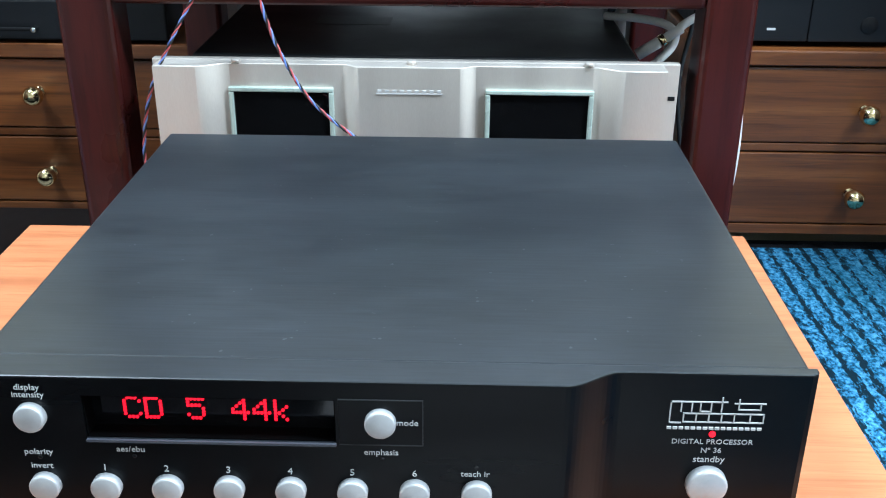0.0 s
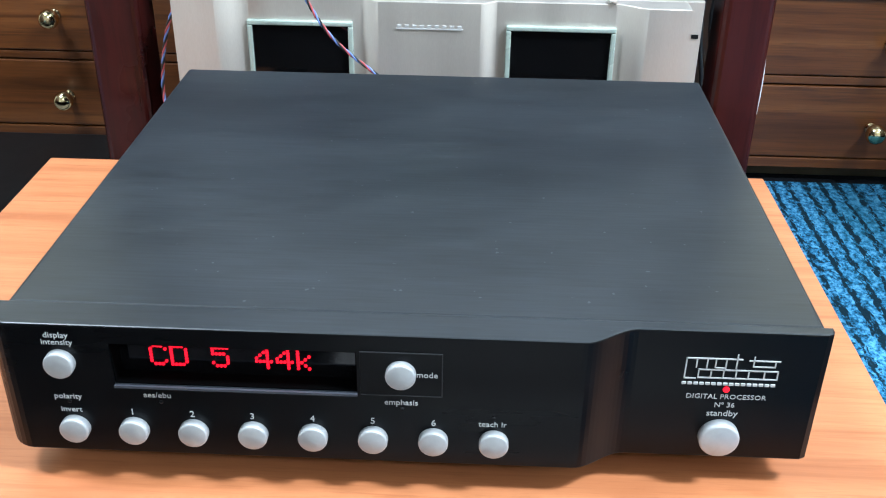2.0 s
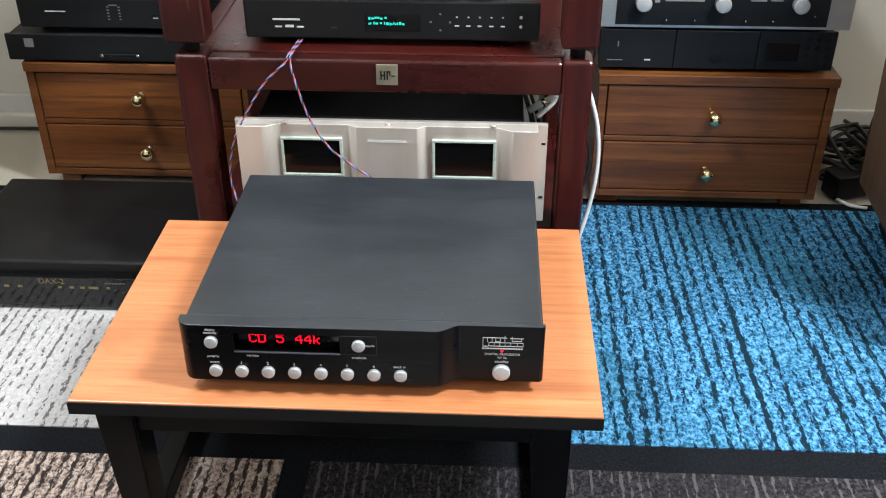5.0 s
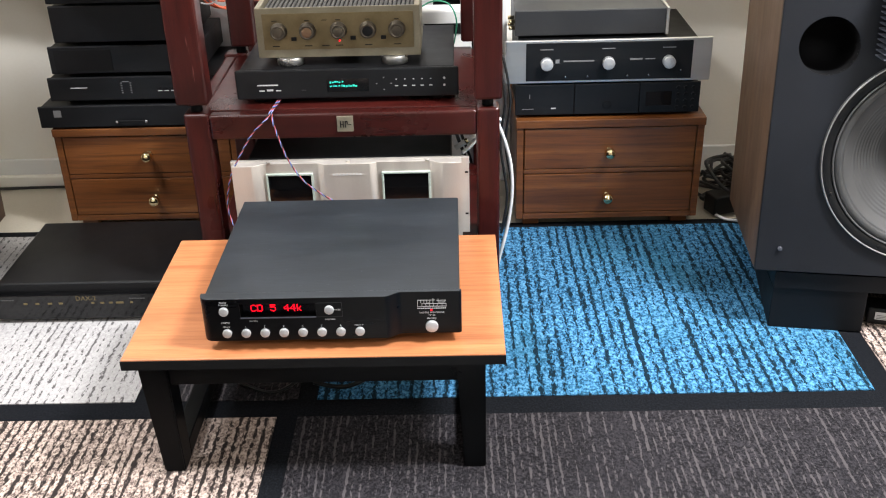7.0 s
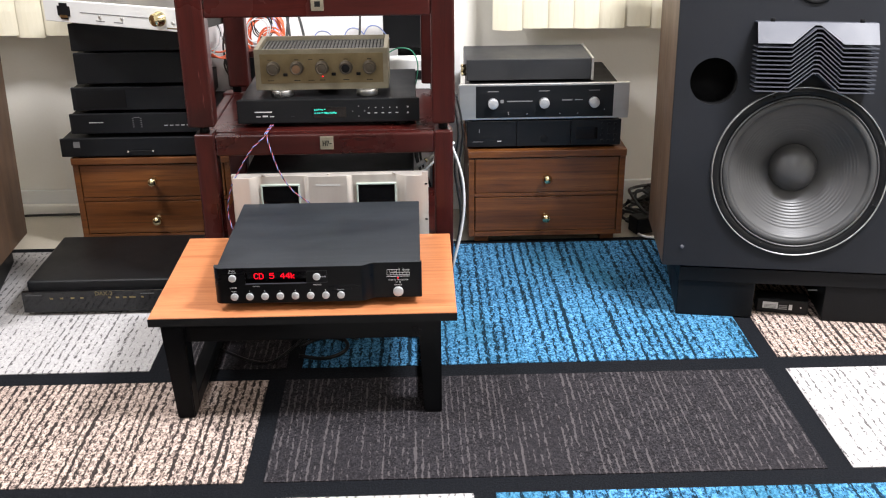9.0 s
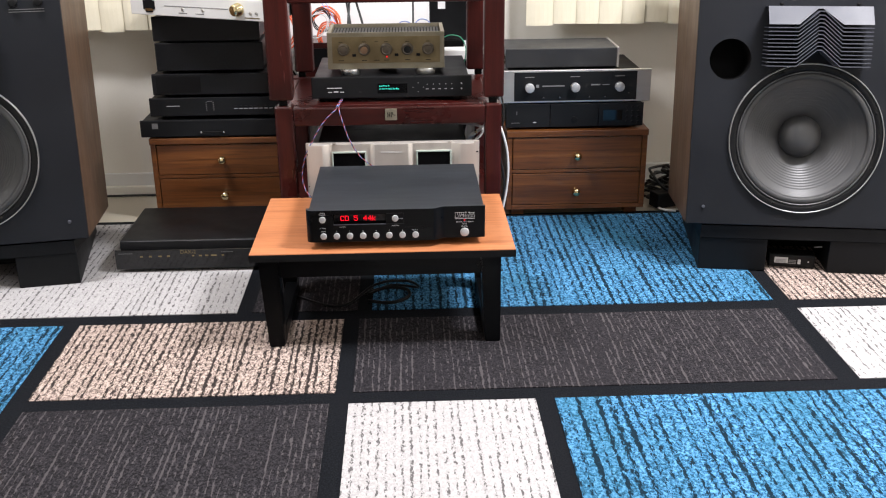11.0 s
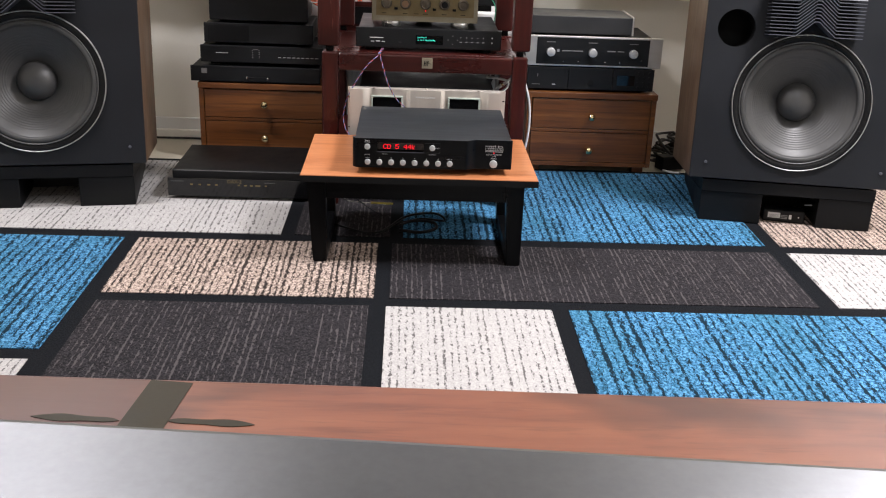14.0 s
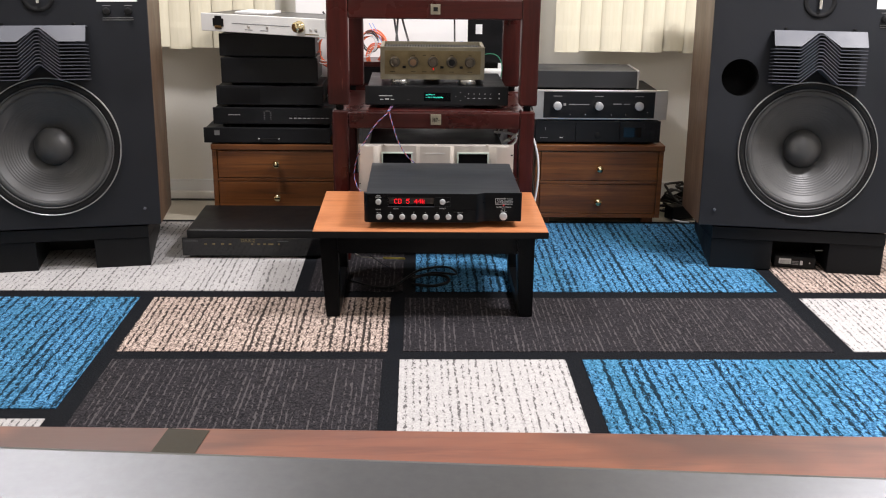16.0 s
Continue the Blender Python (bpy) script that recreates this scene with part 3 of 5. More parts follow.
def rack_unit_low():
    r = thing("rack_unit", "lower dark red mahogany rack unit with a badge", "equipment rack")
    for x0, x1 in ((-0.317, -0.269), (0.240, 0.284)):
        for y0, y1 in ((0.475, 0.523), (0.86, 0.905)):
            part("post", rack_post(x0, x1, y0, y1, 0.002, 0.468), M_MAHOGZ, r)
    part("front_rail", box(-0.2695, 0.2405, 0.477, 0.503, 0.414, 0.464, 0.005, 3), M_MAHOGX, r)
    part("back_rail", box(-0.2695, 0.2405, 0.875, 0.90, 0.414, 0.464, 0.005, 3), M_MAHOGX, r)
    for x0, x1 in ((-0.312, -0.285), (0.255, 0.279)):
        part("side_rail", box(x0, x1, 0.5225, 0.8605, 0.414, 0.464, 0.005, 3), M_MAHOGX, r)
        part("side_rail", box(x0, x1, 0.5225, 0.8605, 0.135, 0.175, 0.005, 3), M_MAHOGX, r)
    part("shelf", box(-0.2847, 0.2547, 0.503, 0.875, 0.450, 0.4655, 0.002), M_MAHOGX, r)
    part("shelf", box(-0.2847, 0.2547, 0.490, 0.875, 0.165, 0.188, 0.002), M_MAHOGX, r)
    b = part("badge", box(-0.0255, 0.0055, 0.4745, 0.4775, 0.4275, 0.4585, 0.0006), M_BADGE, r, "square bronze badge with dark marks")
    for x0, x1, z0, z1 in ((-0.0195, -0.0175, 0.436, 0.449), (-0.0145, -0.0125, 0.436, 0.449), (-0.0195, -0.0125, 0.4415, 0.443), (-0.0105, -0.0085, 0.436, 0.449), (-0.0105, -0.005, 0.447, 0.449), (-0.0065, -0.0048, 0.442, 0.449), (-0.004, 0.002, 0.441, 0.4425)):
        part("badge_mark", box(x0, x1, 0.4740, 0.4748, z0, z1), M_DARK, b)
    return r


def rack_unit_high():
    r = thing("rack_unit", "upper dark red mahogany rack unit standing on pegs", "equipment rack")
    for x0, x1 in ((-0.328, -0.266), (0.236, 0.289)):
        part("post", rack_post(x0, x1, 0.475, 0.523, 0.484, 0.800), M_MAHOGZ, r)
    for x0, x1 in ((-0.298, -0.243), (0.215, 0.272)):
        part("post", rack_post(x0, x1, 0.86, 0.905, 0.484, 0.800), M_MAHOGZ, r)
    part("front_rail", box(-0.2665, 0.2365, 0.477, 0.503, 0.733, 0.790, 0.005, 3), M_MAHOGX, r)
    part("back_rail", box(-0.2435, 0.2155, 0.872, 0.90, 0.733, 0.790, 0.005, 3), M_MAHOGX, r)
    for x0, x1 in ((-0.300, -0.270), (0.240, 0.270)):
        part("side_rail", box(x0, x1, 0.5225, 0.8605, 0.733, 0.790, 0.005, 3), M_MAHOGX, r)
    for x, y in ((-0.295, 0.5), (0.262, 0.5), (-0.280, 0.882), (0.250, 0.882)):
        part("peg", disc(0.011, 0.0185, (x, y, 0.4668), "z"), M_DARK, r)
    b = part("badge", box(-0.028, 0.000, 0.4745, 0.4775, 0.747, 0.776, 0.0006), M_BADGE, r, "square bronze badge")
    part("badge_mark", box(-0.020, -0.0075, 0.4740, 0.4748, 0.756, 0.768), M_DARK, b)
    return r


rack_unit_low()
rack_unit_high()


def power_amplifier():
    a = thing("power_amplifier", "champagne silver power amplifier with two dark meter windows, in the rack", "amplifier")
    part("body", box(-0.208, 0.190, 0.4925, 0.865, 0.205, 0.368, 0.003), M_SATIN, a, "black steel case")
    part("rack_plate", box(-0.241, 0.225, 0.4835, 0.4925, 0.203, 0.366, 0.001), M_CHAMP, a, "thin silver rack plate")
    # contoured faceplate: proud ends and centre, meter bays swept back between them
    left, right = -0.234, 0.210
    end, bay, centre = 0.4595, 0.4715, 0.4640

    def ease(x0, x1, y0, y1, n=9):
        return [(x0 + (x1 - x0) * k / n, y0 + (y1 - y0) * (3 * (k / n) ** 2 - 2 * (k / n) ** 3)) for k in range(n + 1)]

    outline = [(left, 0.4833), (left, end)] + ease(-0.197, -0.170, end, bay) + ease(-0.070, -0.056, bay, centre) + ease(0.032, 0.046, centre, bay) + ease(0.148, 0.174, bay, end) + [(right, end), (right, 0.4833)]
    plate = part("faceplate", prism(outline, 0.200, 0.3655, 0.001), M_CHAMP, a, "contoured champagne silver faceplate")
    for f in plate.data.polygons:
        f.use_smooth = abs(f.normal.z) < 0.5 and f.area < 0.002
    for wx0, wx1 in ((-0.1715, -0.0790), (0.0545, 0.1492)):
        w = thing("meter_window", "", "")
        w.parent = a
        for x0, x1, z0, z1 in ((wx0, wx1, 0.3408, 0.3450), (wx0, wx1, 0.2811, 0.2853), (wx0, wx0 + 0.0042, 0.2853, 0.3408), (wx1 - 0.0042, wx1, 0.2853, 0.3408)):
            part("bezel", box(x0, x1, 0.4670, 0.4722, z0, z1, 0.001), M_BADGEG, w, "pale green glass edge")
        part("meter_glass", box(wx0 + 0.0042, wx1 - 0.0042, 0.4700, 0.4722, 0.2853, 0.3408), M_GLOSSBLACK, w, "black mirror-like meter glass")
    part("slot", box(-0.053, 0.029, 0.4632, 0.4642, 0.2735, 0.2775), M_DARK, a)
    bar(-0.012, 0.3420, 0.058, 0.0010, 0.4638, M_INK, a)
    for i in range(9):
        bar(-0.038 + i * 0.0065, 0.3442, 0.0035, 0.0020, 0.4638, M_INK, a)
    for x in (-0.164, -0.010, 0.144):
        part("cap_screw", disc(0.0042, 0.0035, (x, 0.474, 0.3655), "z"), M_CHAMP, a)
    for z in (0.245, 0.335):
        for x in (-0.2365, 0.2195):
            part("rack_slot", box(x - 0.003, x + 0.003, 0.4828, 0.4838, z - 0.0018, z + 0.0018), M_DARK, a)
    for x in (-0.18, 0.16):
        for y in (0.52, 0.83):
            part("foot", disc(0.015, 0.0165, (x, y, 0.1885), "z"), M_DARK, a)
    part("top_label", box(-0.115, -0.04, 0.62, 0.66, 0.368, 0.3684), M_CHARCOAL, a)
    return a


M_BADGEG = plain("pale_green_edge", (0.42, 0.50, 0.45), (0.50, 0.58, 0.52), 0.25, 0.2, 20, (1, 1, 1), 0.0)
power_amplifier()


def media_player():
    p = thing("media_player", "black slim media player with teal display, on the rack shelf", "audio device")
    part("body", box(-0.2135, 0.1995, 0.5385, 0.83, 0.477, 0.5330, 0.002), M_SATIN, p)
    part("front_panel", box(-0.2215, 0.2075, 0.529, 0.5380, 0.476, 0.5335, 0.003, 3), M_PANEL, p, "black anodised front panel")
    y = 0.5288
    part("display", box(-0.045, 0.035, y - 0.0006, y + 0.001, 0.489, 0.5145), M_GLOSSBLACK, p, "black display glass")
    rnd = random.Random(11)
    for z, x, end in ((0.5085, -0.040, -0.012), (0.5005, -0.040, 0.014)):
        while x < end:
            w = rnd.choice((0.0016, 0.0028, 0.0036))
            bar(x + w / 2, z + rnd.choice((0, 0.0006, -0.0006)), w, rnd.choice((0.0026, 0.0038)), y - 0.0008, M_TEAL, p, "display_line")
            x += w + rnd.choice((0.0009, 0.0014, 0.003))
    for i in range(5):
        for z in (0.5115, 0.4985):
            bar(0.088 + i * 0.0165, z, 0.0062 if z < 0.505 else 0.0026, 0.0017, y, M_INK, p)
    for x, z in ((0.180, 0.5125), (0.180, 0.4985)):
        part("button", disc(0.0022, 0.002, (x, y, z), "-y"), M_INK, p)
    for dx, dz in ((0, 0.012), (0, -0.012), (0.014, 0), (-0.014, 0)):
        bar(0.064 + dx, 0.5035 + dz, 0.003, 0.0022, y, M_DIMINK, p)
    bar(-0.160, 0.5045, 0.040, 0.0025, y, M_INK, p)
    bar(-0.172, 0.4935, 0.010, 0.0022, y, M_INK, p)
    bar(-0.140, 0.4935, 0.010, 0.0022, y, M_INK, p)
    bar(-0.156, 0.4945, 0.012, 0.0035, y, M_INK, p)
    part("socket", box(-0.095, -0.087, y - 0.0006, y + 0.001, 0.492, 0.494), M_CHARCOAL, p)
    for x in (-0.18, 0.165):
        for yy in (0.56, 0.80):
            part("foot", disc(0.014, 0.0105, (x, yy, 0.4660), "z"), M_DARK, p)
    return p


media_player()


def preamplifier():
    p = thing("preamplifier", "aged gold preamplifier with five knobs, standing on the media player", "amplifier")
    for x in (-0.118, 0.085):
        part("foot", disc(0.026, 0.0155, (x, 0.574, 0.5336), "z", 0.002), M_DULLALU, p, "turned aluminium foot")
    part("foot", disc(0.026, 0.0155, (-0.02, 0.70, 0.5336), "z", 0.002), M_DULLALU, p, "turned aluminium foot")
    x0, x1, z0, z1 = -0.176, 0.136, 0.5495, 0.646
    part("back_panel", box(x0, x1, 0.712, 0.716, z0, z1), M_GOLDCASE, p)
    part("side_panel", box(x0, x0 + 0.010, 0.5625, 0.7118, z0, z1, 0.001), M_GOLDCASE, p)
    part("side_panel", box(x1 - 0.010, x1, 0.5625, 0.7118, z0, z1, 0.001), M_GOLDCASE, p)
    part("bottom_panel", box(x0 + 0.0105, x1 - 0.0105, 0.5625, 0.7118, z0, z0 + 0.003), M_GOLDCASE, p)
    part("case_front", box(x0, x1, 0.558, 0.562, z0, z1, 0.001), M_GOLDCASE, p, "tarnished beige front frame")
    grille = part("top_grille", box(x0 + 0.0105, x1 - 0.0105, 0.5625, 0.7115, z1 - 0.014, z1 - 0.011), M_DARK, p, "dark slotted top grille")
    slat = mesh_of("grille_slat", box(-0.0029, 0.0029, 0.566, 0.708, z1 - 0.011, z1 - 0.008, 0.0008), M_GRILLE)
    for i in range(34):
        shared("grille_slat", slat, grille, pose(x0 + 0.016 + i * 0.0085, 0, 0))
    part("gold_panel", box(x0 + 0.013, x1 - 0.012, 0.5566, 0.558, z0 + 0.016, z1 - 0.011, 0.0005), M_GOLDPANEL, p, "aged gold printed panel")
    for i, (x, m) in enumerate(((-0.133, M_DIMKNOB), (-0.078, M_BRONZE), (-0.019, M_DIMKNOB), (0.037, M_DARK), (0.092, M_DIMKNOB))):
        k = part("knob", lathe([(0, 0), (0.0162, 0), (0.0162, 0.003), (0.0148, 0.004), (0.0143, 0.014), (0.0133, 0.016), (0.0105, 0.016), (0.0098, 0.0148), (0, 0.0148)], 32, "-y", (x, 0.5565, 0.602)), M_DIMKNOB, p, "dull metal knob")
        part("knob_cap", disc(0.0095, 0.001, (x, 0.5418, 0.602), "-y"), m, k)
    part("power_light", disc(0.0017, 0.003, (-0.018, 0.5564, 0.5815), "-y"), M_RED, p, "small red light")
    for x in (-0.105, 0.008, 0.066):
        part("switch", box(x - 0.005, x + 0.005, 0.5535, 0.5565, 0.583, 0.590, 0.001), M_DARK, p)
    for x in (-0.14, -0.078, -0.045, -0.019, 0.037, 0.092):
        bar(x, 0.5725, 0.014, 0.0016, 0.5566, M_DARK, p)
        bar(x, 0.6215, 0.010, 0.0012, 0.5566, M_DARK, p)
    return p


M_BRONZE = plain("bronze_cap", (0.20, 0.12, 0.07), (0.26, 0.16, 0.10), 0.4, 0.7, 40, (1, 1, 1), 0.02)
M_GRILLE = plain("grey_brown_grille", (0.034, 0.032, 0.027), (0.050, 0.047, 0.040), 0.5, 0.3, 30)
M_DIMKNOB = plain("dull_metal", (0.080, 0.066, 0.050), (0.125, 0.105, 0.080), 0.42, 0.75, 40, (1, 1, 1), 0.02)
preamplifier()


# ---- drawer cabinets against the wall ----
def drawer_cabinet(x0, x1, yf, label, knob_x, z1):
    c = thing("drawer_cabinet", label, "cabinet")
    yb = yf + 0.28
    part("top_board", box(x0, x1, yf - 0.004, yb, z1 - 0.020, z1, 0.002), M_WALNUT, c)
    part("side_board", box(x0 + 0.002, x0 + 0.018, yf, yb, 0.022, z1 - 0.0205, 0.001), M_WALNUT, c)
    part("side_board", box(x1 - 0.018, x1 - 0.002, yf, yb, 0.022, z1 - 0.0205, 0.001), M_WALNUT, c)
    part("bottom_board", box(x0 + 0.0185, x1 - 0.0185, yf, yb, 0.022, 0.036, 0.001), M_WALNUT, c)
    part("back_board", box(x0 + 0.0185, x1 - 0.0185, yb - 0.008, yb, 0.0365, z1 - 0.021), M_WALNUT, c)
    mid = (0.036 + z1 - 0.020) / 2
    part("divider", box(x0 + 0.0185, x1 - 0.0185, yf + 0.0015, yb - 0.01, mid - 0.0055, mid + 0.0055, 0.0012), M_WALNUT, c)
    # Added black sheets behind the drawers, painting shade into the gaps.
    part("gap_shade", box(x0 + 0.0187, x1 - 0.0187, yf + 0.022, yf + 0.026, 0.0365, mid - 0.006), M_DARK, c)
    part("gap_shade", box(x0 + 0.0187, x1 - 0.0187, yf + 0.022, yf + 0.026, mid + 0.006, z1 - 0.021), M_DARK, c)
    for za, zb, zk in ((mid + 0.0072, z1 - 0.0232, 0.200), (0.0380, mid - 0.0078, 0.083)):
        d = part("drawer", box(x0 + 0.0205, x1 - 0.0205, yf + 0.0005, yf + 0.017, za, zb, 0.0016, 2), M_WALNUT, c, "walnut drawer front")
        part("knob", lathe([(0, 0), (0.0085, 0), (0.008, 0.002), (0.005, 0.004), (0.005, 0.011), (0.0105, 0.014), (0.0132, 0.019), (0.0135, 0.024), (0.0115, 0.030), (0.007, 0.034), (0, 0.035)], 32, "-y", (knob_x, yf + 0.0007, zk)), M_BRASS, d, "round polished brass knob")
    for x in (x0 + 0.02, x1 - 0.06):
        for y in (yf + 0.02, yb - 0.05):
            part("foot", box(x, x + 0.04, y, y + 0.04, 0.0025 if y < 0.9 else -0.0055, 0.0215, 0.002), M_WALNUT, c)
    return c


drawer_cabinet(0.342, 0.789, 0.905, "walnut two-drawer cabinet with brass knobs, carrying three black and silver components", 0.564, 0.280)
drawer_cabinet(-0.776, -0.330, 0.945, "walnut two-drawer cabinet with brass knobs, carrying a tall component stack", -0.551, 0.268)


def feet(parent, x0, x1, y0, y1, z0, z1):
    for x in (x0 + 0.04, x1 - 0.04):
        for y in (y0 + 0.04, y1 - 0.04):
            part("foot", disc(0.013, z1 - z0 + 0.0005, (x, y, z0), "z"), M_DARK, parent)


# stack on the right-hand cabinet
def disc_player():
    p = thing("disc_player", "black three-section disc player on the walnut cabinet", "audio device")
    x0, x1, yf, z0, z1 = 0.340, 0.771, 0.918, 0.288, 0.362
    part("body", box(x0 + 0.005, x1 - 0.005, yf + 0.008, yf + 0.25, z0, z1, 0.002), M_SATIN, p)
    for a, b, m in ((x0, x0 + 0.138, M_PANEL), (x0 + 0.1388, x0 + 0.290, M_PANEL), (x0 + 0.2908, x1, M_PANEL)):
        part("front_panel", box(a, b, yf, yf + 0.0078, z0, z1, 0.0015), m, p)
    part("display", box(x0 + 0.305, x0 + 0.365, yf - 0.0006, yf + 0.001, z0 + 0.018, z0 + 0.052), M_GLOSSBLACK, p, "dark glossy display")
    for i in range(3):
        for j in range(4):
            part("key", disc(0.0042, 0.002, (x1 - 0.052 + i * 0.018, yf, z0 + 0.013 + j * 0.016), "-y"), M_SATIN, p)
    bar(x0 + 0.030, z0 + 0.015, 0.028, 0.0016, yf, M_DIMINK, p)
    bar(x0 + 0.090, z0 + 0.016, 0.011, 0.0028, yf, M_INK, p)
    bar(x0 + 0.034, z0 + 0.046, 0.002, 0.010, yf, M_DIMINK, p)
    part("emblem", disc(0.011, 0.001, (x0 + 0.215, yf, z0 + 0.022), "-y"), M_SATIN, p)
    feet(p, x0, x1, yf, yf + 0.25, 0.280, z0)
    return p


def silver_preamp():
    p = thing("control_amplifier", "silver-ended control amplifier with three knobs on a black panel", "amplifier")
    x0, x1, yf, z0, z1 = 0.317, 0.788, 0.914, 0.367, 0.468
    part("body", box(x0 + 0.030, x1 - 0.030, yf + 0.0085, yf + 0.27, z0 + 0.003, z1 - 0.004, 0.002), M_SATIN, p)
    part("faceplate", box(x0, x1, yf, yf + 0.008, z0, z1, 0.002), M_ALU, p, "brushed silver faceplate")
    part("black_panel", box(x0 + 0.047, x1 - 0.044, yf - 0.0015, yf - 0.0001, z0 + 0.006, z1 - 0.006, 0.0005), M_PANEL, p)
    for x in (0.411, 0.552, 0.690):
        part("knob", disc(0.0142, 0.016, (x, yf - 0.0016, z0 + 0.048), "-y", 0.002), M_BUTTON, p, "turned silver knob")
        bar(x, z0 + 0.080, 0.030, 0.002, yf - 0.0017, M_DIMINK, p)
    bar(0.485, z0 + 0.052, 0.070, 0.0032, yf - 0.0017, M_DIMINK, p)
    bar(0.436, z0 + 0.052, 0.009, 0.009, yf - 0.0017, M_DIMINK, p)
    bar(0.616, z0 + 0.054, 0.028, 0.0040, yf - 0.0017, M_DIMINK, p)
    bar(0.648, z0 + 0.054, 0.022, 0.0025, yf - 0.0017, M_DIMINK, p)
    for x in (0.454, 0.505, 0.596, 0.645):
        part("toggle", disc(0.0018, 0.010, (x, yf - 0.0016, z0 + 0.018), "-y"), M_CHROME, p)
    part("indicator", disc(0.0018, 0.002, (0.720, yf - 0.0016, z0 + 0.026), "-y"), M_CHROME, p)
    feet(p, x0 + 0.04, x1 - 0.04, yf, yf + 0.26, 0.362, z0 + 0.003)
    return p


def phono_box():
    p = thing("phono_box", "charcoal box turned sideways with gold sockets, on the control amplifier", "audio device")
    part("body", box(0.340, 0.684, 0.945, 1.13, 0.470, 0.5285, 0.002), M_CHARCOAL, p)
    part("front_panel", box(0.6843, 0.691, 0.942, 1.133, 0.468, 0.5305, 0.0015), M_ALU, p, "silver end panel")
    for y, z in ((0.965, 0.500), (0.965, 0.485), (1.00, 0.500), (1.00, 0.485)):
        part("socket", disc(0.0045, 0.014, (0.340, y, z), "-x"), M_BRASS, p, "gold socket")
    feet(p, 0.35, 0.68, 0.945, 1.13, 0.4642, 0.470)
    return p


disc_player()
silver_preamp()
phono_box()


# tall stack on the left-hand cabinet
def stacked_box(name, label, x0, x1, yf, z0, z1, zs, depth=0.24, panel=M_PANEL, body=M_SATIN):
    p = thing(name, label, "audio device")
    part("body", box(x0 + 0.006, x1 - 0.006, yf + 0.0085, yf + depth, z0, z1 - 0.001, 0.002), body, p)
    part("front_panel", box(x0, x1, yf, yf + 0.008, z0 - 0.001, z1, 0.0025), panel, p)
    feet(p, x0, x1, yf, yf + depth, zs, z0)
    return p


p = stacked_box("disc_drive", "black slim component with small front handle, on the walnut cabinet", -0.797, -0.362, 0.940, 0.274, 0.326, 0.268)
part("emblem", box(-0.760, -0.742, 0.9392, 0.941, 0.300, 0.317), M_DIMINK, p)
h = part("handle", box(-0.603, -0.538, 0.930, 0.934, 0.2865, 0.2915, 0.0015), M_DARK, p, "black front handle")
for x in (-0.608, -0.538):
    part("handle_post", disc(0.0035, 0.012, (x, 0.940, 0.289), "-y"), M_CHROME, h)
p = stacked_box("tuner", "black slim tuner with white front marks, in the component stack", -0.763, -0.350, 0.948, 0.338, 0.394, 0.3265)
bar(-0.690, 0.369, 0.040, 0.0022, 0.948, M_INK, p)
for i in range(5):
    bar(-0.588, 0.355 + 0.006 * i, 0.004, 0.0018, 0.948, M_DIMINK, p)
    bar(-0.566, 0.355 + 0.006 * i, 0.004, 0.0018, 0.948, M_DIMINK, p)
bar(-0.577, 0.3825, 0.016, 0.0018, 0.948, M_DIMINK, p)
for i in range(9):
    bar(-0.498 + i * 0.0155, 0.3585, 0.010, 0.002, 0.948, M_INK, p)
    part("key", box(-0.502 + i * 0.0155, -0.494 + i * 0.0155, 0.9465, 0.9482, 0.362, 0.367), M_SATIN, p)
p = stacked_box("cassette_deck", "black component with glossy window, in the component stack", -0.748, -0.385, 0.950, 0.404, 0.468, 0.3945)
part("window", box(-0.735, -0.600, 0.9492, 0.951, 0.410, 0.460, 0.0004), M_DARK, p, "glossy dark window")
p = stacked_box("power_supply", "plain black metal box in the component stack", -0.728, -0.402, 0.952, 0.478, 0.562, 0.4685, 0.22)
p = stacked_box("power_supply", "plain black metal box under the white component", -0.730, -0.408, 0.952, 0.568, 0.641, 0.5625, 0.22)
part("side_label", box(-0.4139, -0.4125, 0.966, 0.990, 0.575, 0.634), M_PAPER, p, "white paper label on the side")
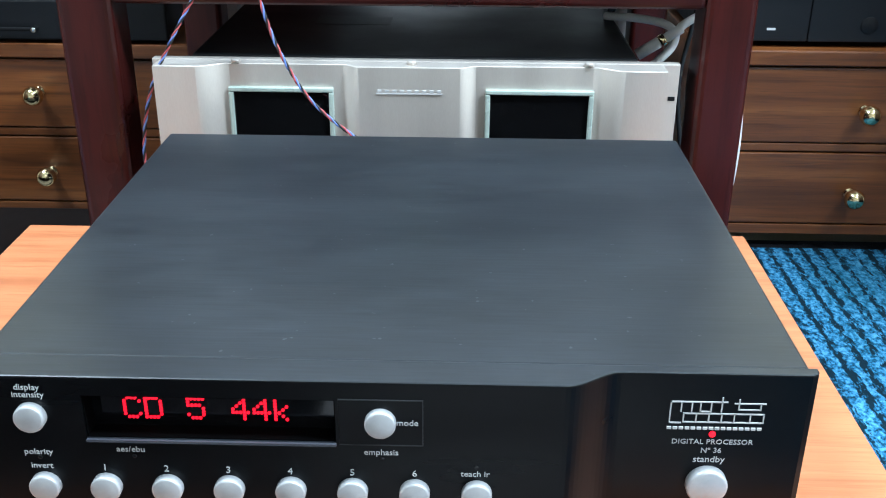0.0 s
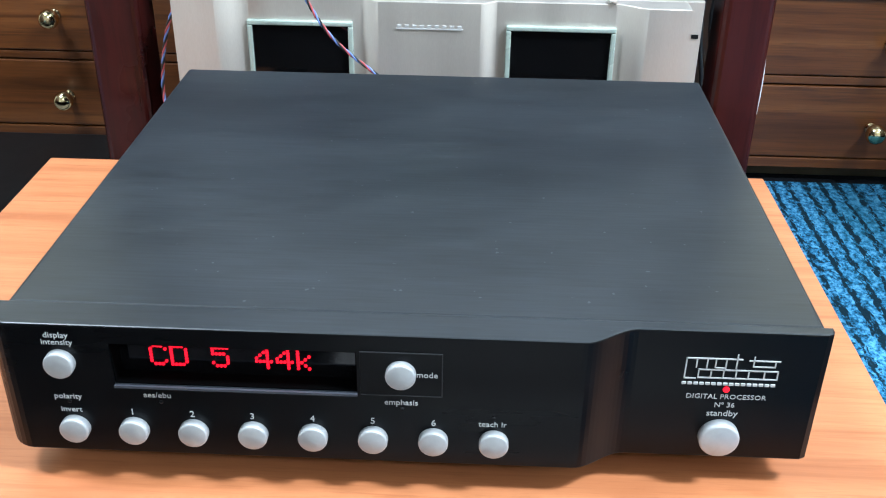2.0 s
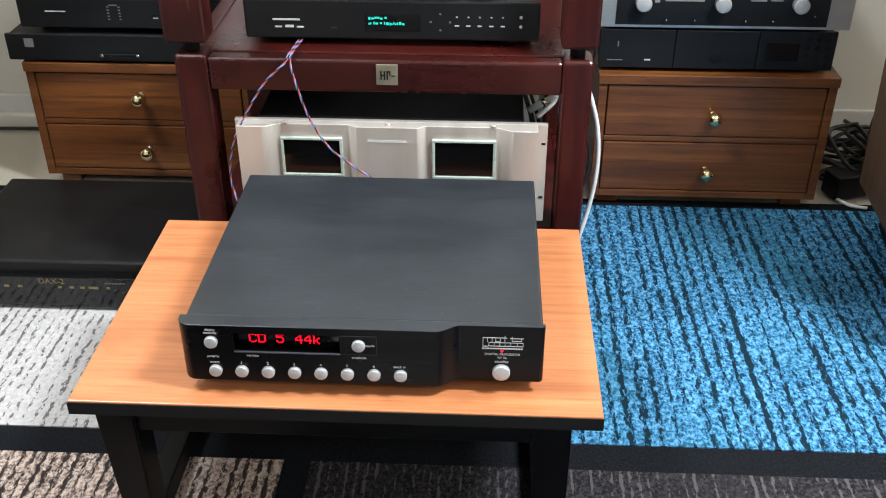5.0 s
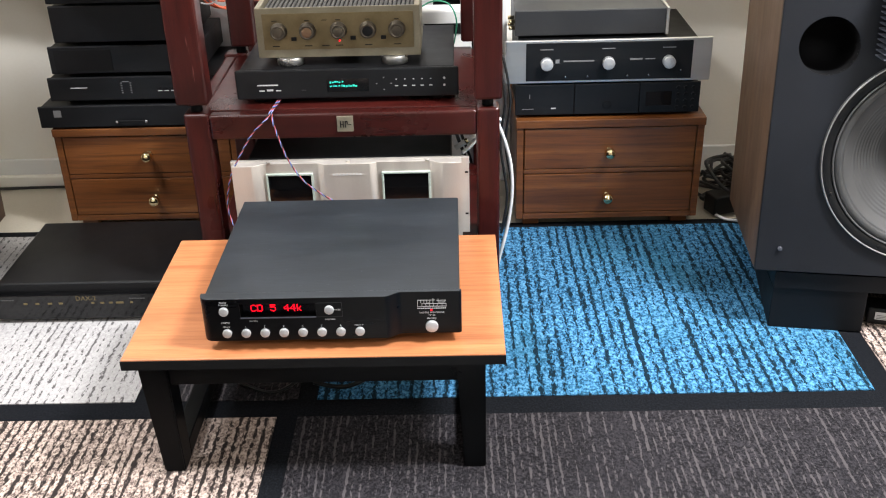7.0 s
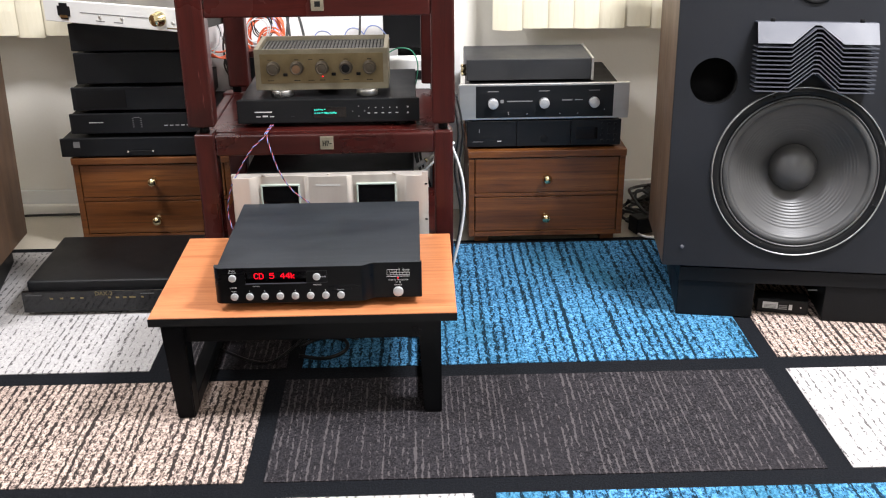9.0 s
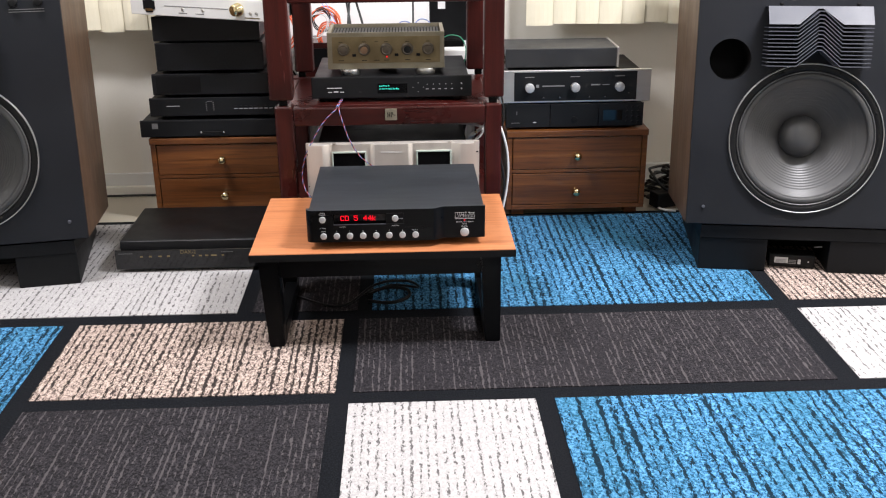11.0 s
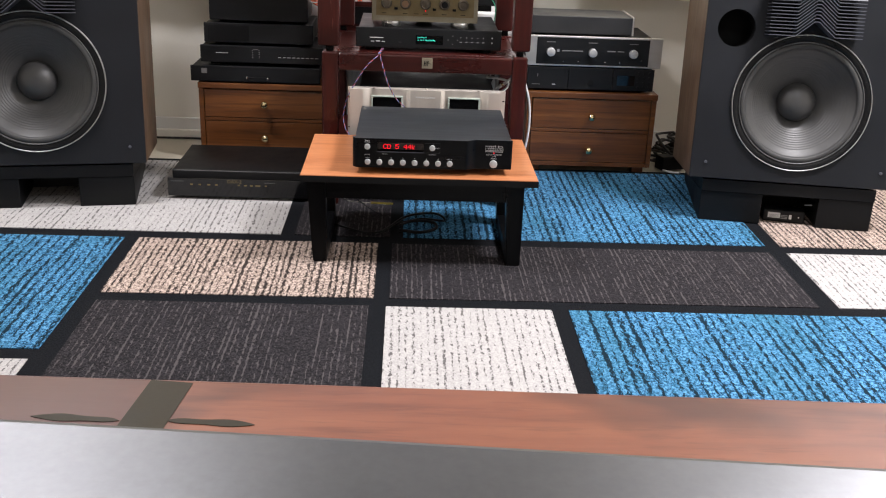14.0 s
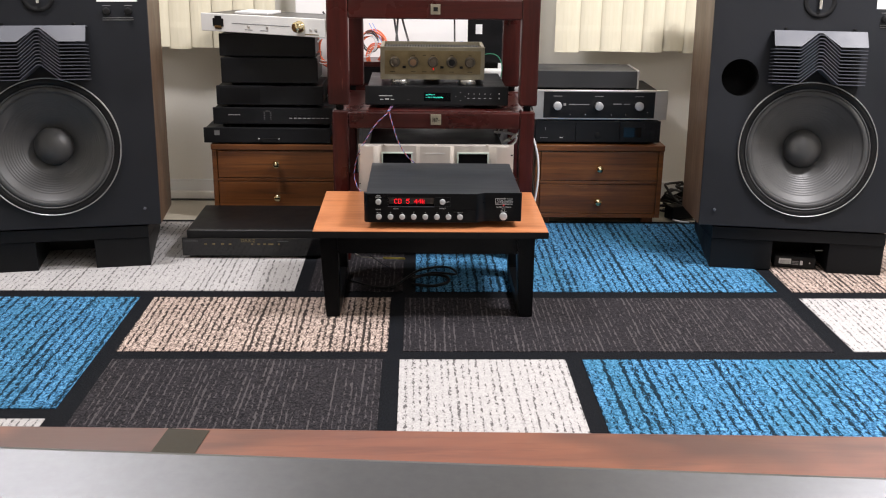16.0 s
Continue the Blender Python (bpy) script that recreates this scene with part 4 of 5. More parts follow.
def integrated_amplifier():
    p = thing("integrated_amplifier", "white component with brass knob, set askew on top of the stack", "audio device", pose(-0.786, 0.956, 0.650, 0, 0, -26))
    part("body", box(0.006, 0.474, 0.0085, 0.200, 0.0, 0.056, 0.002), M_GREYCASE, p, "grey metal case")
    part("front_panel", box(0.0, 0.480, 0.0, 0.008, 0.0, 0.058, 0.002), M_WHITE, p, "white painted front panel")
    notch = [(-0.021, -0.013), (-0.013, -0.013), (-0.013, -0.021), (0.013, -0.021), (0.013, -0.013), (0.021, -0.013),
             (0.021, 0.013), (0.013, 0.013), (0.013, 0.021), (-0.013, 0.021), (-0.013, 0.013), (-0.021, 0.013)]
    em = prism([(0.070 + x, 0.030 + z) for x, z in notch], 0.0, 0.0022)
    bmesh.ops.transform(em, matrix=pose(0, 0, 0, 90), verts=em.verts)
    e = part("emblem", em, M_DARK, p, "dark notched square emblem")
    part("emblem_plate", box(0.057, 0.083, -0.0030, -0.0022, 0.013, 0.020), M_BRASS, e)
    part("knob", lathe([(0, 0), (0.019, 0), (0.019, 0.004), (0.0165, 0.006), (0.016, 0.022), (0.0145, 0.024), (0, 0.024)], 36, "-y", (0.385, 0.0, 0.030)), M_BRASS, p, "brass volume knob")
    part("groove", box(0.125, 0.350, -0.0008, 0.001, 0.0285, 0.0305), M_DIMINK, p)
    for x in (0.190, 0.262, 0.425, 0.445):
        part("button", disc(0.004, 0.003, (x, 0.0, 0.022), "-y"), M_ALU, p)
    for x in (0.19, 0.25):
        bar(x, 0.011, 0.030, 0.0022, 0.0, M_DIMINK, p)
    bar(0.430, 0.008, 0.05, 0.003, 0.0, M_GOLDINK, p)
    for x, y in ((0.12, 0.09), (0.32, 0.172), (0.12, 0.172), (0.26, 0.165)):
        part("foot", disc(0.012, 0.0095, (x, y, -0.0092), "z"), M_DARK, p)
    return p


M_GREYCASE = plain("dark_grey_case", (0.10, 0.095, 0.09), (0.14, 0.135, 0.125), 0.45, 0.5, 12)
integrated_amplifier()
solid("paper_stack", box(-0.06, 0.06, -0.05, 0.05, 0.0, 0.007, 0.001), M_PAPER, "thin stack of white papers on the white component", "papers", pose(-0.60, 0.985, 0.7062, 0, 0, -20))


# floor-standing processor left of the low table
def surround_processor():
    p = thing("line_processor", "wide black processor with gold lettering, lying on the carpet", "audio device")
    x0, x1, yf = -0.787, -0.350, 0.490
    part("body", box(x0 + 0.012, x1 - 0.012, yf + 0.013, 0.795, 0.014, 0.0915, 0.006, 3), M_SATIN, p, "black satin case")
    part("front_panel", box(x0, x1, yf, yf + 0.0125, 0.012, 0.068, 0.0015), M_GLOSSBLACK, p, "glossy black front panel")
    words("DAX-2", 0.015, (-0.585, yf - 0.0004, 0.0605), M_GOLDINK, p)
    for x, w in ((-0.715, 0.008), (-0.69, 0.008), (-0.663, 0.009), (-0.640, 0.008), (-0.572, 0.006), (-0.552, 0.008), (-0.534, 0.008), (-0.515, 0.016), (-0.49, 0.006)):
        bar(x, 0.0495, w, 0.0042, yf, M_GOLDINK, p)
    for x0b, n in ((-0.775, 7), (-0.492, 6)):
        for k in range(n):
            bar(x0b + 0.0058 * k, 0.0590, 0.0040, 0.0022, yf, M_FAINT, p)
    feet(p, x0, x1, yf, 0.80, 0.0022, 0.014)
    return p


surround_processor()


# ---- loudspeakers ----
def loudspeaker(at):
    s = thing("loudspeaker", "large dark loudspeaker with wooden sides, leaning back on its stand", "loudspeaker", at)
    w, hh, dd = 0.295, 0.80, 0.48
    part("cabinet_side", box(-w, -w + 0.022, 0.012, dd, 0, hh, 0.001), M_WALNUTV, s, "walnut side panel")
    part("cabinet_side", box(w - 0.022, w, 0.012, dd, 0, hh, 0.001), M_WALNUTV, s, "walnut side panel")
    part("cabinet_top", box(-w + 0.0225, w - 0.0225, 0.012, dd, hh - 0.022, hh), M_WALNUTV, s)
    part("cabinet_bottom", box(-w + 0.0225, w - 0.0225, 0.012, dd, 0, 0.022), M_WALNUTV, s)
    part("cabinet_back", box(-w + 0.0225, w - 0.0225, dd - 0.02, dd, 0.0225, hh - 0.0225), M_WALNUTV, s)
    # baffle with the woofer and vent openings cut through
    baffle = part("baffle", box(-w, w, 0, 0.0115, 0, hh, 0.0015), M_SPEAKER, s, "dark grey painted baffle")
    for r, x, z in ((0.190, 0, 0.236), (0.0535, -0.207, 0.441)):
        cut = new("opening", mesh_of("opening", lathe([(0, 0), (r, 0), (r, 0.06), (0, 0.06)], 64, "-y", (x, 0.03, z)), M_SPEAKER))
        cut.matrix_basis = at
        mod = baffle.modifiers.new("opening", "BOOLEAN")
        mod.operation, mod.object, mod.solver = "DIFFERENCE", cut, "EXACT"
        bpy.context.view_layer.update()
        cutmesh = bpy.data.meshes.new_from_object(baffle.evaluated_get(bpy.context.evaluated_depsgraph_get()))
        baffle.modifiers.remove(mod)
        baffle.data = cutmesh
        bpy.data.objects.remove(cut)
    part("vent", lathe([(0.0535, 0.0), (0.0535, -0.12), (0, -0.12)], 48, "-y", (-0.207, 0.0, 0.441)), M_DARK, s, "round black bass port")
    # woofer
    wf = part("woofer_frame", lathe([(0.176, -0.004), (0.1965, -0.004), (0.1965, 0.005), (0.1945, 0.006), (0.181, 0.006), (0.179, 0.004), (0.176, 0.003), (0.176, -0.02)], 96, "-y", (0, 0, 0.236)), M_SATIN, s, "black woofer frame")
    part("trim_ring", lathe([(0.1950, 0.0065), (0.1955, 0.0088), (0.1970, 0.0094), (0.1982, 0.0080), (0.1985, 0.0)], 96, "-y", (0, 0, 0.236)), M_RING, wf, "bright trim ring")
    # Added ring; its pale colour draws the highlight along the surround.
    part("gasket", lathe([(0.1735, 0.003), (0.1742, 0.0072), (0.1760, 0.0080), (0.1775, 0.0062), (0.1775, 0.003)], 96, "-y", (0, 0, 0.236)), M_GASKET, wf, "thin gasket ring, coloured pale as the surround's highlight")
    roll = [(0.1735, 0.003)]
    for i in range(9):
        a = math.pi * i / 8
        roll.append((0.1655 + 0.0080 * math.cos(a), 0.002 + 0.0055 * math.sin(a)))
    part("surround", lathe(roll + [(0.1560, -0.001)], 96, "-y", (0, 0, 0.236)), M_SURROUND, wf)
    cone = []
    for i in range(65):
        r = 0.1565 - (0.1565 - 0.053) * i / 64
        rib = 0.0009 * (i % 4 in (1, 2)) if 10 < i < 46 else 0.0
        cone.append((r, -0.001 - 0.068 * ((0.1565 - r) / 0.1035) ** 0.9 + rib))
    part("cone", lathe(cone, 96, "-y", (0, 0, 0.236)), M_CONE, wf, "grey ribbed paper cone")
    part("dust_cap", lathe([(0.0560, -0.071), (0.0555, -0.061), (0.0515, -0.048), (0.041, -0.036), (0.027, -0.0275), (0.012, -0.0235), (0, -0.023)], 48, "-y", (0, 0, 0.236)), M_CONE, wf, "domed grey dust cap")
    for i in range(8):
        a = math.pi / 8 + i * math.pi / 4
        part("bolt", disc(0.003, 0.004, (0.1865 * math.cos(a), -0.005, 0.236 + 0.1865 * math.sin(a)), "-y"), M_DARK, wf)
    # slant-plate lens: folded plates one above another
    lens = thing("horn_lens", "", "")
    lens.parent = s
    outline = [(-0.128, 0), (-0.054, 0), (-0.006, 0.041), (0.006, 0.041), (0.054, 0), (0.128, 0)]

    def plate(z, t, depth0, depth1):
        b = bmesh.new()
        rows = []
        for x, dz in outline:
            rows.append([b.verts.new((x, yy, z + dz + o)) for yy, o in ((depth0, 0), (depth1, 0), (depth1, t), (depth0, t))])
        for a, c in zip(rows, rows[1:]):
            for i in range(4):
                b.faces.new((a[i], a[(i + 1) % 4], c[(i + 1) % 4], c[i]))
        b.faces.new(rows[0][::-1])
        b.faces.new(rows[-1])
        bmesh.ops.recalc_face_normals(b, faces=b.faces)
        return b

    pl = mesh_of("lens_plate", plate(0, 0.0024, -0.068, -0.004), M_LENS)
    for i in range(11):
        shared("lens_plate", pl, lens, pose(0, 0, 0.4270 + i * 0.0096))
    # sloping top shield
    b = bmesh.new()
    low = [(x, 0.5325 + dz * 0.95) for x, dz in outline]
    f = [b.verts.new((x, -0.0685 + (z - 0.5325) * 0.60, z)) for x, z in low + [(0.128, 0.5775), (-0.128, 0.5775)]]
    g = [b.verts.new((v.co.x, v.co.y + 0.0025, v.co.z)) for v in f]
    b.faces.new(f)
    b.faces.new(g[::-1])
    for i in range(8):
        b.faces.new((f[i], g[i], g[(i + 1) % 8], f[(i + 1) % 8]))
    bmesh.ops.recalc_face_normals(b, faces=b.faces)
    part("lens_shield", b, M_LENS, lens, "sloping grey lens shield")
    part("lens_cover", box(-0.128, 0.128, -0.0400, -0.001, 0.5755, 0.5780), M_LENS, lens)
    for x in (-0.095, 0.095):
        part("wing_screw", disc(0.005, 0.008, (x, -0.033, 0.5780), "z"), M_DARK, lens)
    part("tweeter", lathe([(0, -0.002), (0.010, -0.002), (0.020, -0.012), (0.036, 0.002), (0.044, 0.004), (0.046, 0.001), (0.046, -0.001)], 40, "-y", (0, -0.001, 0.662)), M_DARK, s, "round slot tweeter")
    part("tweeter_slot", box(-0.004, 0.004, -0.012, -0.001, 0.640, 0.684, 0.001), M_CHROME, s)
    for x in (0.183, 0.243):
        k = part("level_knob", disc(0.011, 0.012, (x, -0.0005, 0.617), "-y"), M_SATIN, s)
        bar(x, 0.634, 0.022, 0.0016, -0.0004, M_DIMINK, s)
    bar(0.213, 0.600, 0.085, 0.0016, -0.0004, M_DIMINK, s)
    bar(0.213, 0.594, 0.085, 0.0016, -0.0004, M_DIMINK, s)
    part("rating_label", box(0.157, 0.268, -0.0008, 0.0005, 0.645, 0.690), M_PAPER, s, "white sticker")
    for x in (-0.252, 0.252):
        part("grille_pin", disc(0.0045, 0.006, (x, 0.0, 0.048), "-y"), M_LENS, s)
    return s


def speaker_stand(at, with_block):
    st = thing("speaker_stand", "black wedge-shaped wooden stand under a loudspeaker", "stand", at)
    slope = math.tan(radians(8))

    def wedge(x0, x1, y0, y1, za, zb_front):
        b = box(x0, x1, y0, y1, za, zb_front)
        for v in b.verts:
            if v.co.z > za + 0.001:
                v.co.z = zb_front - slope * v.co.y
        bmesh.ops.bevel(b, geom=b.edges[:], offset=0.0015, segments=1, affect="EDGES")
        return b

    part("block", wedge(-0.252, -0.070, 0.0, 0.42, 0.003, 0.0955), M_DARKP, st)
    part("block", wedge(0.095, 0.252, 0.0, 0.42, 0.003, 0.0955), M_DARKP, st)
    top = box(-0.252, 0.252, -0.004, 0.42, 0.096, 0.132)
    for v in top.verts:
        v.co.z -= slope * v.co.y
    part("top_board", top, M_DARKP, st)
    part("back_board", box(-0.0695, 0.0945, 0.20, 0.22, 0.003, 0.060), M_DARKP, st)
    return st


M_DARKP = plain("black_stand_paint", (0.004, 0.0043, 0.005), (0.0065, 0.007, 0.008), 0.5, 0.0, 5, (1, 1, 1), 0.12, 200, spec=0.18)
R_AT, L_AT = (1.078, 0.374), (-1.1185, 0.369)
loudspeaker(pose(R_AT[0], R_AT[1], 0.139, -8, 0, -9))
loudspeaker(pose(L_AT[0], L_AT[1], 0.134, -8, 0, 10))
speaker_stand(pose(R_AT[0] + 0.002, R_AT[1] + 0.012, 0, 0, 0, -9), True)
speaker_stand(pose(L_AT[0] + 0.002, L_AT[1] + 0.012, -0.005, 0, 0, 10), False)

# power adapter in the opening of the right-hand stand
ad = thing("power_adapter", "black power adapter with white label, in the stand opening", "adapter", pose(1.09, 0.435, 0.0022, 0, 0, -14))
part("body", box(-0.055, 0.068, -0.02, 0.03, 0, 0.038, 0.005, 3), M_SATIN, ad)
part("label", box(-0.040, -0.004, -0.0206, -0.0195, 0.013, 0.030), M_INK, ad, "white printed label")
part("mark", box(0.022, 0.030, -0.0206, -0.0195, 0.012, 0.026, 0.001), M_INK, ad, "white printed mark")
part("screw", disc(0.002, 0.001, (0.050, -0.0198, 0.020), "-y"), M_ALU, ad)
for i in range(3):
    part("printed_bar", box(-0.002, 0.018, -0.0206, -0.0196, 0.012 + 0.0045 * i, 0.0145 + 0.0045 * i), M_DIMINK, ad)
for i in range(3):
    part("printed_bar", box(-0.037, -0.008, -0.0210, -0.0204, 0.015 + 0.0035 * i, 0.0165 + 0.0035 * i), M_DIMINK, ad)


# ---- wooden bench and grey amplifier near the camera ----
def bench():
    b = thing("low_bench", "worn red-brown wooden bench with dark stains", "bench", pose(-0.03, -1.527, 0, 0, 0, -1.6))
    part("top", box(-0.85, 0.85, -0.62, 0.0, 0.450, 0.480, 0.003), M_CHERRY, b, "worn cherry-coloured top")
    for x in (-0.84, 0.77):
        for y in (-0.60, -0.09):
            part("leg", box(x, x + 0.07, y, y + 0.07, 0.0025, 0.4495, 0.004), M_MAHOGZ, b)
    part("front_rail", box(-0.77, 0.77, -0.055, -0.025, 0.38, 0.4495, 0.003), M_MAHOGX, b)
    # dark tape stuck across the top
    t = part("tape", box(-0.022, 0.022, -0.10, 0.10, 0.4802, 0.4806), M_STAIN, b, "dark tape strip")
    t.matrix_basis = pose(-0.280, -0.105, 0, 0, 0, -5)
    for sx, length in ((-1, 0.085), (1, 0.085)):
        edge = []
        for k in range(17):
            u = k / 16
            edge.append((length * (u - 0.5), 0.0065 * math.sin(math.pi * u) ** 0.6 * (1 + 0.25 * math.sin(9 * u + sx))))
        edge += [(x, -0.8 * y - 0.0002) for x, y in reversed(edge)]
        t = part("stain", prism(edge, 0.0, 0.0005), M_STAIN, b, "long dark smear")
        t.matrix_basis = pose(-0.280 + sx * (0.022 + length / 2), -0.083, 0.4802, 0, 0, -2)
    return b


bench()


def big_amplifier():
    a = thing("bench_amplifier", "large grey metal amplifier on the wooden bench", "amplifier", pose(-0.06, -2.057, 0.480, 0, 0, -4.2))
    part("body", box(-0.55, 0.55, -0.45, 0.0, 0.012, 0.268, 0.006, 3), M_GREYTOP, a, "grey metal case")
    for x in (-0.48, 0.48):
        for y in (-0.02, -0.40):
            part("foot", disc(0.02, 0.0125, (x, y - 0.02, 0.0), "z"), M_DARK, a)
    part("back_support", box(-0.3, 0.3, -0.44, -0.43, 0.0, 0.012), M_DARK, a)
    return a


big_amplifier()


# ---- things behind the rack ----
mon = thing("monitor", "black monitor with a small white sticker, behind the rack", "monitor", pose(0.22, 1.08, 0))
part("screen", box(-0.11, 0.045, 0, 0.02, 0.535, 0.70, 0.004), M_SATIN, mon)
part("sticker", box(-0.083, -0.060, -0.001, 0.0005, 0.635, 0.668), M_PAPER, mon)
part("stand", box(-0.07, 0.00, 0.0205, 0.04, 0.375, 0.62, 0.003), M_SATIN, mon)
part("base", box(-0.11, 0.045, -0.01, 0.10, 0.3645, 0.3745, 0.003), M_SATIN, mon)
side = thing("side_table", "white side table against the wall behind the rack", "table", pose(0, 1.09, 0))
part("top", box(-0.30, 0.27, -0.165, 0.14, 0.340, 0.364, 0.002), M_WHITE, side)
for x in (-0.29, 0.235):
    for y in (-0.155, 0.105):
        part("leg", box(x, x + 0.025, y, y + 0.025, -0.0055 if y > 0 else -0.0055, 0.3395), M_WHITE, side)
ub = thing("small_crate", "dark red box with black front, behind the rack", "box", pose(-0.225, 1.05, 0.3645))
part("body", box(-0.075, 0.075, 0, 0.14, 0, 0.175, 0.002), M_MAHOGX, ub)
part("front_panel", box(-0.068, 0.068, -0.003, -0.0003, 0.10, 0.158), M_SATIN, ub)
rt = thing("router", "white slim router behind the rack", "router", pose(0.17, 1.0, 0.3645))
part("body", box(-0.06, 0.09, 0, 0.06, 0, 0.155, 0.004), M_WHITE, rt)
part("panel", box(-0.04, 0.07, -0.002, -0.0003, 0.10, 0.125), M_DARK, rt)


def coil(name, label, at, r, turns, radius, material, tilt):
    rnd = random.Random(7)
    pts = []
    for i in range(turns * 14):
        a = 2 * math.pi * i / 14
        rr = r * (1 + 0.16 * math.sin(i * 0.37) + rnd.uniform(-0.03, 0.03))
        pts.append((rr * math.cos(a), 0.012 * math.sin(i * 0.21) - 0.002 * (i // 14), 1.25 * rr * math.sin(a)))
    return solid(name, tube(pts, radius, 6, 3), material, label, "cable", at @ pose(0, 0, 0, 0, tilt))


for at, r, turns, radius, material, tilt, label in (
        (pose(-0.228, 1.11, 0.575), 0.048, 5, 0.0030, M_ORANGEWIRE, 24, "coil of orange cable hanging behind the rack"),
        (pose(-0.200, 1.08, 0.550), 0.036, 4, 0.0026, M_ORANGEWIRE, -22, "coil of orange cable hanging behind the rack"),
        (pose(-0.240, 1.06, 0.590), 0.030, 2, 0.0018, M_WHITEWIRE, 30, "coil of white cable tangled with orange ones"),
        (pose(-0.228, 1.09, 0.605), 0.026, 3, 0.0018, M_BLACKWIRE, -8, "coil of thin black cable tangled with orange ones"),
        (pose(-0.365, 1.13, 0.575), 0.050, 4, 0.0026, M_ORANGEWIRE, -10, "coil of orange cable beside the component stack"),
        (pose(-0.385, 1.10, 0.570), 0.035, 2, 0.0018, M_WHITEWIRE, 12, "coil of white cable beside the component stack")):
    coil("coiled_cable", label, at, r, turns, radius, material, tilt)


def cable(label, pts, radius, material, seg=7):
    return solid("cable", tube(pts, radius, seg), material, label, "cable")


cable("white cable hanging beside the rack", [(0.235, 0.62, 0.40), (0.275, 0.60, 0.405), (0.292, 0.60, 0.375), (0.311, 0.60, 0.31), (0.316, 0.60, 0.24), (0.309, 0.60, 0.17), (0.294, 0.60, 0.10), (0.275, 0.61, 0.03), (0.24, 0.63, 0.009)], 0.0038, M_WHITEWIRE)
cable("white cable running from the plug past the rack post", [(0.237, 0.560, 0.381), (0.243, 0.565, 0.385), (0.261, 0.585, 0.389), (0.292, 0.60, 0.400)], 0.0042, M_WHITEWIRE)
cable("white cable looped behind the amplifier", [(0.180, 0.66, 0.371), (0.205, 0.64, 0.374), (0.232, 0.62, 0.373), (0.243, 0.61, 0.366), (0.240, 0.60, 0.355), (0.228, 0.59, 0.345), (0.212, 0.58, 0.335)], 0.0042, M_WHITEWIRE)
pl = thing("cable_plug", "white and gold plug beside the amplifier", "plug", pose(0.199, 0.560, 0.355, 0, 57, 0))
part("barrel", disc(0.0055, 0.024, (0, 0, 0), "z"), M_WHITEWIRE, pl)
part("collar", disc(0.0058, 0.006, (0, 0, 0.0242), "z"), M_BRASS, pl)
part("sleeve", disc(0.0045, 0.018, (0, 0, 0.0303), "z"), M_WHITEWIRE, pl)
for i, (dx, dy) in enumerate(((0, 0), (0.008, 0.02), (-0.006, 0.04))):
    cable("black cable hanging behind the amplifier", [(0.205 + dx, 0.90 + dy, 0.44), (0.225 + dx, 0.89 + dy, 0.36), (0.20 + dx, 0.90 + dy, 0.27), (0.23 + dx, 0.90 + dy, 0.15), (0.21, 0.92 + dy, 0.012)], 0.0035, M_BLACKWIRE)
for dx in (0.0, 0.012):
    cable("black cable hanging beside the rack", [(0.295 + dx, 0.84, 0.46), (0.312 + dx, 0.83, 0.36), (0.302 + dx, 0.84, 0.25), (0.318 + dx, 0.84, 0.12), (0.305, 0.85, 0.012)], 0.003, M_BLACKWIRE)
for x, dx in ((-0.150, 0.02), (-0.135, 0.0), (-0.125, 0.03)):
    cable("black cable hanging down behind the preamplifier", [(x, 0.95, 0.83), (x + 0.005, 0.93, 0.72), (x + dx, 0.88, 0.63), (x + dx * 1.5, 0.80, 0.59), (x + dx, 0.76, 0.575)], 0.0035, M_BLACKWIRE)
cable("black cable hanging down behind the preamplifier", [(0.055, 0.95, 0.83), (0.057, 0.93, 0.72), (0.056, 0.85, 0.62), (0.05, 0.75, 0.59)], 0.003, M_BLACKWIRE)
cable("green cable beside the preamplifier", [(0.12, 0.725, 0.590), (0.155, 0.74, 0.606), (0.190, 0.75, 0.598), (0.206, 0.76, 0.56), (0.200, 0.80, 0.50)], 0.0016, M_GREENWIRE)
for i in range(2):
    cable("thin blue cable hanging behind the preamplifier", [(-0.235 + 0.012 * i, 1.12, 0.665), (-0.215 + 0.012 * i, 1.10, 0.63), (-0.192 + 0.010 * i, 1.08, 0.585), (-0.175 + 0.010 * i, 1.05, 0.54)], 0.0014, M_PALEWIRE)
for x, z in ((-0.055, 0.585), (0.030, 0.592), (0.085, 0.598)):
    cable("blue cable looped behind the preamplifier", [(x - 0.035, 0.98, z - 0.03), (x - 0.015, 1.0, z + 0.012), (x + 0.015, 1.0, z + 0.014), (x + 0.045, 1.0, z - 0.02)], 0.0017, M_PALEWIRE)
cable("black cable beside the component stack", [(-0.375, 1.15, 0.64), (-0.36, 1.13, 0.58), (-0.345, 1.14, 0.53), (-0.355, 1.13, 0.48), (-0.33, 1.15, 0.42)], 0.003, M_BLACKWIRE)
cable("black cable beside the component stack", [(-0.40, 1.16, 0.70), (-0.35, 1.17, 0.62), (-0.36, 1.16, 0.52), (-0.34, 1.17, 0.40)], 0.003, M_BLACKWIRE)

